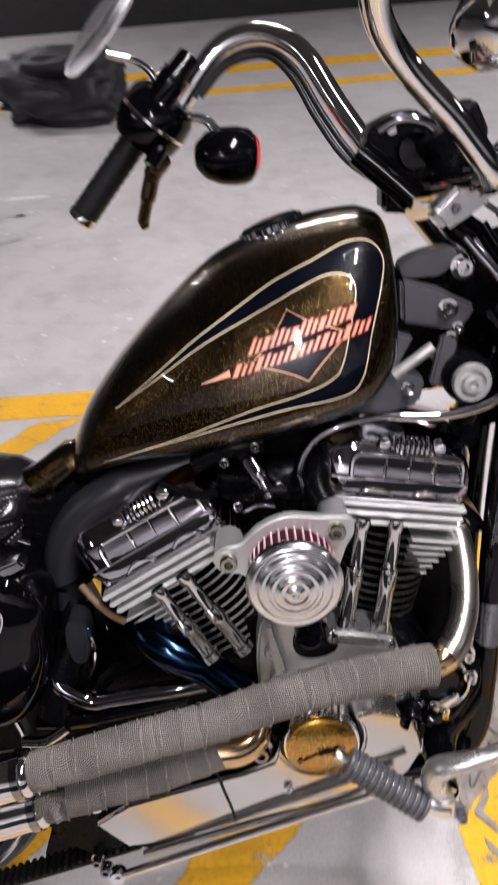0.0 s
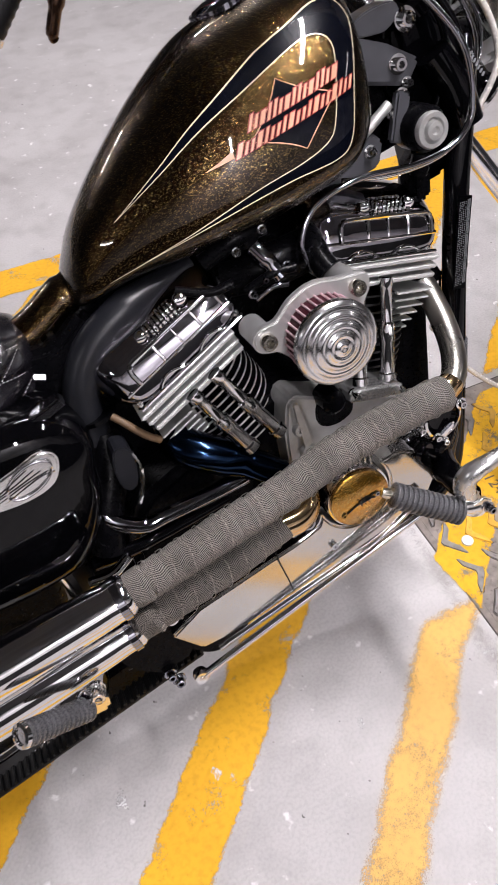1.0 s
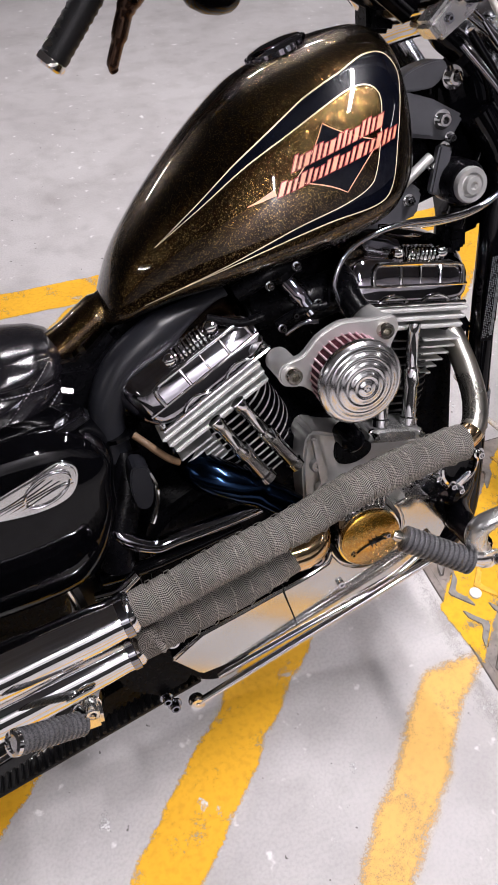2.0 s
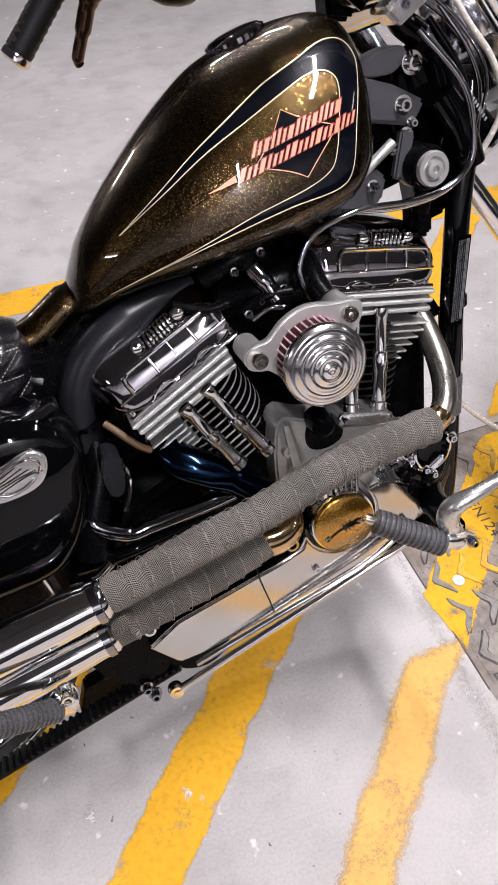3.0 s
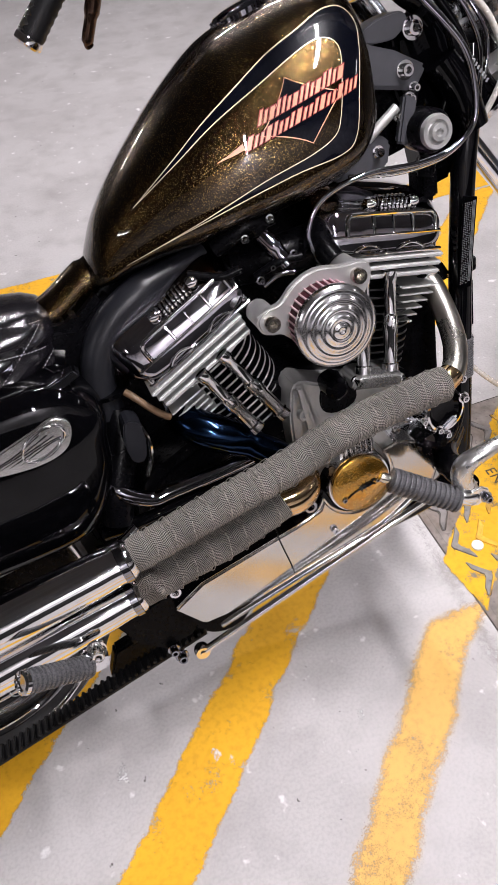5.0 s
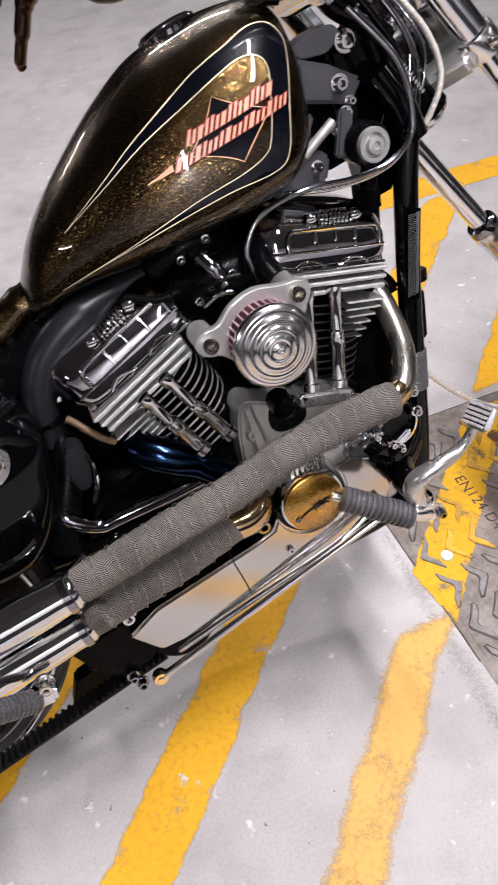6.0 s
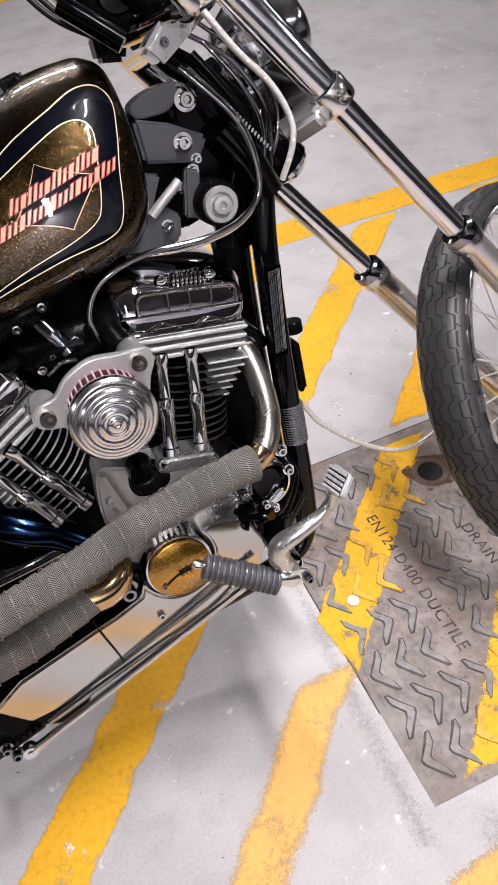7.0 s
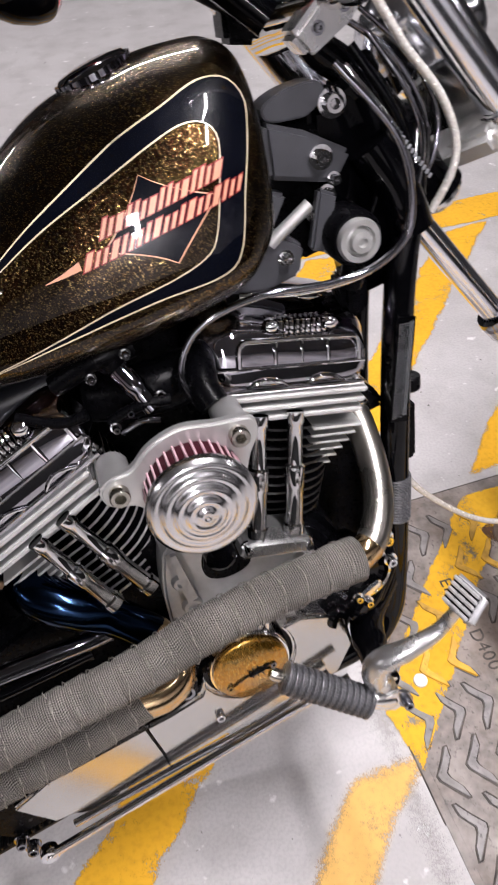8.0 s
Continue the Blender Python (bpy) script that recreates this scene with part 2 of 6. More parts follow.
CREAM = surface("cream_pinstripe", (0.62, 0.52, 0.36), 0.35, 0.0, 0.1, 60, 0.05, 0, 0, 0.8, 0.03)
CORAL = surface("coral_lettering", (0.66, 0.33, 0.21), 0.35, 0.0, 0.12, 60, 0.05, 0, 0, 0.8, 0.03)
CRIMSON = surface("crimson_lettering_edge", (0.25, 0.02, 0.02), 0.35, 0.0, 0.1, 60, 0.05, 0, 0, 0.8, 0.03)
BLUED = surface("heat_blued_steel", (0.010, 0.022, 0.050), 0.14, 1.0, 0.5, 14, 0.05)
WRAP = woven("glass_fibre_wrap", (0.004, 0.0037, 0.0033), (0.38, 0.35, 0.315))
TAPE_EDGE = surface("frayed_tape_edge", (0.22, 0.205, 0.185), 0.7, 0.0, 0.95, 420)
FILTER_RED = surface("red_filter_gauze", (0.030, 0.0015, 0.006), 0.6, 0.0, 0.2, 90, 0.1, 0.4, 900, spec=0.1)
PLEAT = surface("pink_filter_pleat", (0.42, 0.27, 0.30), 0.5, 0.0, 0.15, 90, spec=0.2)
LEVER = surface("dark_bronze_lever", (0.10, 0.062, 0.045), 0.22, 0.9, 0.15, 30, 0.04)
BRASS = surface("warm_steel", (0.56, 0.53, 0.47), 0.2, 1.0, 0.1, 30, 0.05)
BURNT = surface("dulled_exhaust_steel", (0.38, 0.365, 0.33), 0.28, 1.0, 0.12, 26, 0.03)
BROWN = surface("tan_fibre", (0.14, 0.085, 0.045), 0.5, 0.0, 0.2, 40)
HOSE = surface("braided_steel_hose", (0.74, 0.71, 0.66), 0.22, 0.5, 0.2, 300, 0.1, 0.3, 900)
REDLENS = surface("red_lens", (0.55, 0.03, 0.03), 0.15, 0.0, 0.1, 20, 0.03, 0, 0, 0.8, 0.03)
LABEL = surface("pale_label_print", (0.15, 0.155, 0.165), 0.5)
FABRIC = surface("black_nylon_fabric", (0.016, 0.015, 0.018), 0.6, 0.0, 0.3, 15, 0.08, 0.4, 300)
CONCRETE = concrete("floor_concrete")
YELLOW = worn_paint("yellow_floor_paint", (0.80, 0.425, 0.024), 0.33, 0.54, 14.0, 0.09)
YELLOW_OLD = worn_paint("rubbed_yellow_floor_paint", (0.77, 0.46, 0.13), 0.32, 0.66, 9.0, 0.55)
YELLOW_IRON = worn_paint("yellow_paint_worn_off_iron", (0.72, 0.40, 0.022), 0.40, 0.66, 20.0)
DIRT = worn_paint("grey_trodden_dirt", (0.435, 0.41, 0.39), 0.30, 0.54, 5.0, 1.0)
WHITEPAINT = worn_paint("rubbed_white_floor_paint", (0.74, 0.74, 0.735), 0.40, 0.68, 14.0, 0.12)
IRON = iron("worn_cast_iron", (0.195, 0.168, 0.15), (0.14, 0.09, 0.058), (0.37, 0.33, 0.30))
IRON_EDGE = surface("dark_iron_joint", (0.06, 0.05, 0.042), 0.8, 0.0, 0.9, 24)
RUSTY = iron("rusty_iron", (0.09, 0.056, 0.036), (0.05, 0.03, 0.02), (0.17, 0.125, 0.095))
RUST_STAIN = worn_paint("brown_rust_stain", (0.10, 0.052, 0.026), 0.34, 0.66, 24.0, 0.2)
PAINTED_IRON = iron("yellow_paint_on_iron", (0.60, 0.33, 0.03), (0.20, 0.12, 0.04), (0.66, 0.38, 0.06))
IRON_TREAD = iron("rubbed_iron_tread", (0.20, 0.187, 0.18), (0.15, 0.12, 0.10), (0.31, 0.29, 0.28))
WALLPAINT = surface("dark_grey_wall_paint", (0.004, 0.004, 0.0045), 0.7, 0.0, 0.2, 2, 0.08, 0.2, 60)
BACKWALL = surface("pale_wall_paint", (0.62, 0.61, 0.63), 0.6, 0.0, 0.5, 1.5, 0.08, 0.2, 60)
SIDEWALL = surface("grey_wall_paint", (0.22, 0.22, 0.225), 0.7, 0.0, 0.2, 2, 0.08, 0.2, 60)
CEILING = surface("ceiling_concrete", (0.06, 0.06, 0.063), 0.85, 0.0, 0.2, 2, 0.05, 0.3, 40)
HOUSING = surface("white_lamp_housing", (0.7, 0.7, 0.7), 0.5)
TUBE = bpy.data.materials.new("fluorescent_tube")
t_, p_ = links(TUBE)
p_.inputs["Emission Color"].default_value = (1.0, 0.97, 0.96, 1)
p_.inputs["Emission Strength"].default_value = 6.0


# ---- building helpers ----
def part(name, bm, material, parent, label="", smooth=40):
    """Links a bmesh as one mesh object under a thing or a part."""
    bmesh.ops.recalc_face_normals(bm, faces=bm.faces)
    me = bpy.data.meshes.new(name)
    bm.to_mesh(me)
    bm.free()
    for mm in material if isinstance(material, (list, tuple)) else (material,):
        me.materials.append(mm)
    me.polygons.foreach_set("use_smooth", [True] * len(me.polygons))
    me.set_sharp_from_angle(angle=radians(smooth))
    ob = new(name, me)
    ob.parent = parent
    if label:
        tagged(ob, label)
    return ob


def V(X, R, U):
    """Bike space: X ahead, R to the bike's right side, U up along its own height."""
    return Vector((X, -R, U))


def catmull(pts, n=6):
    pts = [Vector(p) for p in pts]
    if len(pts) < 3:
        return pts
    q = [2 * pts[0] - pts[1]] + pts + [2 * pts[-1] - pts[-2]]
    out = []
    for i in range(1, len(q) - 2):
        a, b, c, d = q[i - 1:i + 3]
        for k in range(n):
            s = k / n
            out.append(0.5 * (2 * b + (c - a) * s + (2 * a - 5 * b + 4 * c - d) * s * s + (3 * b - a - 3 * c + d) * s ** 3))
    return out + [pts[-1]]


def sweep(bm, pts, radii, n=14, caps=True, mat=0):
    """A round tube along pts; radii: one number or one a point. Writes a map in metres for weaves."""
    pts = [Vector(p) for p in pts]
    m = len(pts)
    if not isinstance(radii, (list, tuple)):
        radii = [radii] * m
    uv = bm.loops.layers.uv.verify()
    tan = [(pts[min(i + 1, m - 1)] - pts[max(i - 1, 0)]).normalized() for i in range(m)]
    ref = Vector((0, 0, 1)) if abs(tan[0].z) < 0.9 else Vector((1, 0, 0))
    side = tan[0].cross(ref).normalized()
    rings, run, runs = [], 0.0, []
    for i in range(m):
        side = (side - tan[i] * side.dot(tan[i])).normalized()
        up = tan[i].cross(side)
        run += (pts[i] - pts[i - 1]).length if i else 0
        runs.append(run)
        rings.append([bm.verts.new(pts[i] + (side * math.cos(2 * math.pi * k / n) + up * math.sin(2 * math.pi * k / n)) * radii[i]) for k in range(n)])
    for i in range(m - 1):
        for k in range(n):
            f = bm.faces.new((rings[i][k], rings[i][(k + 1) % n], rings[i + 1][(k + 1) % n], rings[i + 1][k]))
            f.material_index = mat
            r0 = max(radii)
            for lp, (a, b) in zip(f.loops, ((i, k), (i, k + 1), (i + 1, k + 1), (i + 1, k))):
                lp[uv].uv = (runs[a], 2 * math.pi * r0 * b / n)
    if caps:
        bm.faces.new(rings[0]).material_index = mat
        bm.faces.new(rings[-1][::-1]).material_index = mat
    return bm


def tube(pts, r, n=14, smooth=6, caps=True):
    return sweep(bmesh.new(), catmull(pts, smooth) if smooth else pts, r, n, caps)


def merge(bm, tmp):
    me = bpy.data.meshes.new("tmp")
    tmp.to_mesh(me)
    tmp.free()
    bm.from_mesh(me)
    bpy.data.meshes.remove(me)
    return bm


def bevel_all(bm, w, seg=2, limit=25):
    if w:
        es = [e for e in bm.edges if len(e.link_faces) == 2 and e.calc_face_angle(0) > radians(limit)]
        bmesh.ops.bevel(bm, geom=es, offset=w, segments=seg, affect="EDGES", clamp_overlap=True)
    return bm


def plate(poly, r0, r1, bev=0.002, frame=None, seg=2):
    """A slab with the outline poly in (X, U), from lateral r0 to r1; frame: (X0, U0, degrees) turns and shifts the outline."""
    if frame:
        x0, u0, a = frame
        ca, sa = math.cos(radians(a)), math.sin(radians(a))
        poly = [(x0 + ca * x - sa * u, u0 + sa * x + ca * u) for x, u in poly]
    bm = bmesh.new()
    a = [bm.verts.new(V(x, r0, u)) for x, u in poly]
    b = [bm.verts.new(V(x, r1, u)) for x, u in poly]
    k = len(poly)
    bm.faces.new(a)
    bm.faces.new(b[::-1])
    for i in range(k):
        bm.faces.new((a[i], b[i], b[(i + 1) % k], a[(i + 1) % k]))
    bmesh.ops.recalc_face_normals(bm, faces=bm.faces)
    return bevel_all(bm, bev, seg)


def round_poly(pts, n=5):
    """A closed smooth outline through pts."""
    pts = [Vector((p[0], p[1], 0)) for p in pts]
    m = len(pts)
    out = []
    for i in range(m):
        a, b, c, d = pts[i - 1], pts[i], pts[(i + 1) % m], pts[(i + 2) % m]
        for k in range(n):
            s = k / n
            q = 0.5 * (2 * b + (c - a) * s + (2 * a - 5 * b + 4 * c - d) * s * s + (3 * b - a - 3 * c + d) * s ** 3)
            out.append((q.x, q.y))
    return out


def lathe(prof, at, axis, n=32, bm=None, mat=0):
    """Turns (radius, height) pairs about an axis through at."""
    bm = bm or bmesh.new()
    z = Vector(axis).normalized()
    x = z.cross(Vector((0.31, 0.17, 0.93))).normalized()
    y = z.cross(x)
    rings = []
    for r, h in prof:
        if r < 1e-5:
            rings.append([bm.verts.new(Vector(at) + z * h)])
        else:
            rings.append([bm.verts.new(Vector(at) + z * h + (x * math.cos(2 * math.pi * k / n) + y * math.sin(2 * math.pi * k / n)) * r) for k in range(n)])
    for a, b in zip(rings, rings[1:]):
        for k in range(n):
            q = [a[k % len(a)], a[(k + 1) % len(a)], b[(k + 1) % len(b)], b[k % len(b)]]
            q = [v for i, v in enumerate(q) if v not in q[:i]]
            if len(q) > 2:
                bm.faces.new(q).material_index = mat
    return bm


OUT = Vector((0, -1, 0))     # towards the bike's right side


def disc(at, r, h, axis=OUT, n=24, bev=0.1):
    """A capped cylinder with rounded rims."""
    b = bev * min(r, h)
    return lathe([(0, 0), (r - b, 0), (r, b), (r, h - b), (r - b, h), (0, h)], at, axis, n)


def bolt(at, r, h, axis=OUT, socket=True):
    """A cap screw with a washer and a hex socket."""
    bm = lathe([(0, 0), (r * 1.5, 0), (r * 1.5, h * 0.2), (r, h * 0.22), (r, h * 0.92), (r * 0.9, h), (r * 0.55, h)], at, axis, 18)
    if socket:
        lathe([(r * 0.55, h), (r * 0.5, h * 0.5), (0, h * 0.5)], at, axis, 6, bm)
    else:
        lathe([(r * 0.55, h), (0, h)], at, axis, 18, bm)
    return bm


def block(center, size, bev=0.003, turn=None, seg=2):
    bm = bmesh.new()
    bmesh.ops.create_cube(bm, size=1)
    bmesh.ops.scale(bm, vec=size, verts=bm.verts)
    bevel_all(bm, bev, seg)
    mat = Matrix.Translation(center) @ (turn.to_4x4() if turn else Matrix.Identity(4))
    bmesh.ops.transform(bm, matrix=mat, verts=bm.verts)
    return bm


def empty(name, label, category, m, group="", kind=""):
    ob = new(name)
    ob.empty_display_size = 0.1
    ob.matrix_world = m
    return tagged(ob, label, category, group, kind)


def struct(name, bm, mat, label, category):
    ob = part(name, bm, mat, None)
    return tagged(ob, label, category, kind="structure")


# ---- the garage ----
def slab(x0, x1, y0, y1, z0, z1, bev=0.0):
    return block(((x0 + x1) / 2, (y0 + y1) / 2, (z0 + z1) / 2), (x1 - x0, y1 - y0, z1 - z0), bev)


X0, X1, YA, YB = -9.0, 9.0, -2.6, 8.6
struct("floor", slab(X0 - 0.2, X1 + 0.2, YA - 0.2, YB + 0.2, -0.2, 0.0), CONCRETE, "pale grey smooth concrete garage floor, scuffed and stained", "floor")
struct("ceiling", slab(X0 - 0.2, X1 + 0.2, YA - 0.2, YB + 0.2, CEIL, CEIL + 0.2), CEILING, "dark unlit concrete garage ceiling", "ceiling")
struct("wall_north", slab(X0 - 0.2, X1 + 0.2, YB, YB + 0.2, 0.0, CEIL), WALLPAINT, "dark painted garage wall", "wall")
# unseen two-tone wall, added to give the chrome light and dark reflections
struct("reflection_wall_upper", slab(X0 - 0.2, X1 + 0.2, YA - 0.2, YA, 1.25, CEIL), BACKWALL, "pale upper half of an unseen wall added for chrome reflections", "wall")
struct("reflection_wall_base", slab(X0 - 0.2, X1 + 0.2, YA - 0.2, YA, 0.0, 1.25), WALLPAINT, "dark lower half of an unseen wall added for chrome reflections", "wall")
# unseen side walls, grey enough to give the chrome its mid-tones
struct("wall_west", slab(X0 - 0.2, X0, YA, YB, 0.0, CEIL), SIDEWALL, "unseen grey wall closing the garage, lightening the chrome", "wall")
struct("wall_east", slab(X1, X1 + 0.2, YA, YB, 0.0, CEIL), SIDEWALL, "unseen grey wall closing the garage, lightening the chrome", "wall")


def marking(poly, mat, label, name="floor_marking", z=0.0012, jag=0.004, fade=0.010):
    """A thin coat of paint on the floor; the map tells how far a place lies from the stroke's edge."""
    bm = bmesh.new()
    uv = bm.loops.layers.uv.verify()
    if len(poly) != 4:
        bm.faces.new([bm.verts.new((x, y, z)) for x, y in poly])
        for lp in [lp for f in bm.faces for lp in f.loops]:
            lp[uv].uv = (0.8, 0.0)
        bmesh.ops.triangulate(bm, faces=bm.faces)
        return struct(name, bm, mat, label, "floor marking")
    p = [Vector(q) for q in poly]
    sides = [(p[i], (p[(i + 1) % 4] - p[i]).normalized()) for i in range(4)]
    mid = sum(p, Vector((0, 0))) / 4
    lens = [(p[(i + 1) % 4] - p[i]).length for i in range(4)]
    nu, nv = [max(2, int(max(lens[i], lens[i + 2]) / (0.011 if max(lens[i], lens[i + 2]) < 1 else 0.02))) for i in (0, 1)]
    nu, nv = min(nu, 500), min(nv, 500)
    rows = []
    for i in range(nu + 1):
        a, b = p[0].lerp(p[1], i / nu), p[3].lerp(p[2], i / nu)
        row = []
        for j in range(nv + 1):
            q = a.lerp(b, j / nv)
            near = min(abs(d.x * (q - o).y - d.y * (q - o).x) for o, d in sides)
            row.append((bm.verts.new((q.x, q.y, z)), min(1.0, near / fade)))
        rows.append(row)
    for ra, rb in zip(rows, rows[1:]):
        for j in range(nv):
            q = (ra[j], rb[j], rb[j + 1], ra[j + 1])
            f = bm.faces.new([v for v, e in q])
            for lp, (v, e) in zip(f.loops, q):
                lp[uv].uv = (e, 0.0)
    return struct(name, bm, mat, label, "floor marking")


marking([(-8.5, 1.975), (8.5, 1.975), (8.5, 2.125), (-8.5, 2.125)], YELLOW, "straight yellow painted parking line on concrete")
marking([(-8.5, 5.75), (8.5, 5.75), (8.5, 5.92), (-8.5, 5.92)], YELLOW, "yellow painted parking line across the aisle")
marking([(-8.5, 6.35), (8.5, 6.35), (8.5, 6.6), (-8.5, 6.6)], YELLOW, "yellow painted parking line across the aisle")


HD, HN = Vector((0.695, 0.719)), Vector((0.719, -0.695))


def hatch(p, w, ya, yb, mat, z=0.0009):
    """A diagonal stripe whose rear edge lies p along HN, between the lines y = ya and y = yb."""
    def at(q, y):
        base = HN * q
        return tuple(base + HD * ((y - base.y) / HD.y))
    p, w = (p - 0.024, w + 0.050) if mat is YELLOW_OLD else (p - 0.010, w + 0.020)
    marking([at(p, ya), at(p + w, ya), at(p + w, yb), at(p, yb)], mat, "diagonal yellow hatch stripe, worn at its edges", z=z, fade=0.040 if mat is YELLOW_OLD else 0.022)


for p in (-1.855, -1.53, -1.2, -0.87):
    hatch(p, 0.11, -0.6, 1.983, YELLOW)
hatch(-0.543, 0.122, -0.6, 1.983, YELLOW)
hatch(-0.208, 0.092, -0.6, 0.555, YELLOW_OLD)
marking([(0.318, 0.655), (0.335, 0.475), (0.830, 1.015), (0.685, 1.015)], YELLOW_IRON, "diagonal yellow stripe painted over the drain cover", z=0.0026, fade=0.014)
hatch(-0.208, 0.095, 1.04, 1.983, YELLOW)
hatch(0.117, 0.115, -0.6, 0.17, YELLOW_OLD)
hatch(0.112, 0.128, 0.243, 1.015, YELLOW_IRON, 0.0026)
marking([(0.245, 0.17), (0.350, 0.13), (0.356, 0.80), (0.300, 0.78)], DIRT, "grey trodden dirt on the concrete beside the drain cover", name="floor_dirt", z=0.0005, fade=0.09)
marking([(0.26, 0.02), (0.90, 0.02), (0.95, 0.232), (0.345, 0.232)], DIRT, "grey trodden dirt on the concrete beside the drain cover", name="floor_dirt", z=0.0005, fade=0.16)
for p in (0.45, 0.78):
    hatch(p, 0.11, -0.6, 1.983, YELLOW, 0.0026)

# small white scuffs and paint drops: x, y, size
SCUFFS = ((0.658, 1.198, .016), (0.666, 1.242, .010), (0.662, 1.175, .008), (0.619, 1.142, .011), (-.409, .469, .017), (-.437, .412, .011), (.022, .412, .011), (.305, .430, .014), (.336, .350, .010), (-.245, .441, .012), (-.222, .421, .008))
for k, (x, y, r) in enumerate(SCUFFS):
    ring = [(x + r * (1 + .5 * math.sin(2.3 * i + k)) * math.cos(radians(30 * i)) * .6, y + r * (1 + .4 * math.cos(1.7 * i + 2 * k)) * math.sin(radians(30 * i))) for i in range(12)]
    marking(ring, WHITEPAINT, "small white scuff of paint on the concrete", name="floor_scuff", z=0.0016)

# number on the bay floor: three rubbed white strokes that cannot be read
for k, (yy, xx) in enumerate(((3.98, -1.18), (3.72, -1.16), (3.44, -1.12))):
    ring = [(xx + 0.17 * math.cos(a), yy + 0.085 * math.sin(a)) for a in [radians(18 * i) for i in range(20)]]
    if k == 0:
        marking([(xx - 0.2, yy - 0.03), (xx + 0.2, yy - 0.03), (xx + 0.2, yy + 0.03), (xx - 0.2, yy + 0.03)], WHITEPAINT, "rubbed white painted bay mark on concrete")
    else:
        half = ring[:16] + [(xx + 0.11 * math.cos(a), yy + 0.045 * math.sin(a)) for a in [radians(18 * i) for i in range(15, -1, -1)]]
        marking(half, WHITEPAINT, "rubbed white painted bay mark on concrete", jag=0.002)

# ---- drain cover in the floor ----
cover = empty("drain_cover", "worn cast-iron drain cover with raised tread bars, set flush in concrete", "drain cover", pose(0.357, 0.240, 0))
CW, CL = 0.80, 0.777
part("plate", slab(0, CW, 0, CL, -0.03, 0.0021), IRON, cover)
bm = bmesh.new()
for a in ((-0.0165, CW + 0.0165, CL + 0.014, CL + 0.0165), (-0.0165, -0.014, 0.18, CL + 0.014), (CW + 0.014, CW + 0.0165, -0.014, CL + 0.014)):
    merge(bm, slab(a[0], a[1], a[2], a[3], -0.02, 0.0016))
part("joint", bm, IRON_EDGE, cover, "dark open joint round the cover")
bm = bmesh.new()
for a in ((-0.014, CW + 0.014, CL, CL + 0.014), (-0.014, 0.0, 0.0, CL), (CW, CW + 0.014, 0.0, CL)):
    merge(bm, slab(a[0], a[1], a[2], a[3], -0.02, 0.0014))
part("rim", bm, IRON, cover)


def tread_mesh(sign, mat):
    """One raised tread: a bent bar with tapered ends and a dark skirt round its foot."""
    bm = bmesh.new()
    mid = [(0.0145, 0.043), (0.006, 0.024), (-0.012, 0.003), (-0.010, -0.006), (0.004, -0.024), (0.0145, -0.043)]
    wid = [0.0022, 0.0078, 0.0088, 0.0088, 0.0078, 0.0022]
    right = [(sign * (x + w), y) for (x, y), w in zip(mid, wid)]
    left = [(sign * (x - w), y) for (x, y), w in zip(mid, wid)]
    out = right + left[::-1]
    n = len(out)
    skirt = [bm.verts.new((x + sign * (0.0026 if i < n // 2 else -0.0026), y * 1.05, 0.0013)) for i, (x, y) in enumerate(out)]
    base = [bm.verts.new((x, y, 0.0014)) for x, y in out]
    top = [bm.verts.new((x - sign * (0.0012 if i < n // 2 else -0.0012), y * 0.97, 0.0046)) for i, (x, y) in enumerate(out)]
    bm.faces.new(top)
    for i in range(n):
        j = (i + 1) % n
        bm.faces.new((base[i], base[j], top[j], top[i]))
        bm.faces.new((skirt[i], skirt[j], base[j], base[i])).material_index = 1
    bmesh.ops.recalc_face_normals(bm, faces=bm.faces)
    me = bpy.data.meshes.new("tread")
    bm.to_mesh(me)
    bm.free()
    me.materials.append(mat)
    me.materials.append(IRON_EDGE)
    return me


treads = [tread_mesh(1, IRON_TREAD), tread_mesh(-1, IRON_TREAD), tread_mesh(1, PAINTED_IRON), tread_mesh(-1, PAINTED_IRON)]
for i in range(14):
    for j in range(8):
        x, y = 0.026 + i * 0.0568, 0.070 + j * 0.0895
        if x > CW - 0.02 or 0.165 < x < 0.23 and 0.175 < y < 0.635 or 0.34 < x < 0.41 and 0.275 < y < 0.505 or abs(x - 0.39) < 0.07 and abs(y - 0.64) < 0.07:
            continue
        band = [0.719 * (x + 0.357) - 0.695 * (y + 0.240) - q for q in (-0.208, 0.117)]
        coat = any(0.0 < b < 0.115 for b in band) and (i * 5 + j * 3) % 3 > 0
        ob = new("tread", treads[j % 2 + (2 if coat else 0)])
        ob.parent = cover
        ob.matrix_basis = pose(x + random.uniform(-0.002, 0.002), y + random.uniform(-0.002, 0.002), 0.0012, 0, 0, random.uniform(-3, 3))


def lettering(body, size, m, mat, parent, name, thick=0.001):
    cu = bpy.data.curves.new(name, "FONT")
    cu.body, cu.size, cu.extrude, cu.align_x, cu.space_character = body, size, thick, "LEFT", 1.08
    ob = new(name, cu)
    dg = bpy.context.evaluated_depsgraph_get()
    me = bpy.data.meshes.new_from_object(ob.evaluated_get(dg))
    bpy.data.objects.remove(ob)
    bpy.data.curves.remove(cu)
    me.materials.clear()
    me.materials.append(mat)
    ob = new(name, me)
    ob.parent = parent
    ob.matrix_basis = m
    return ob


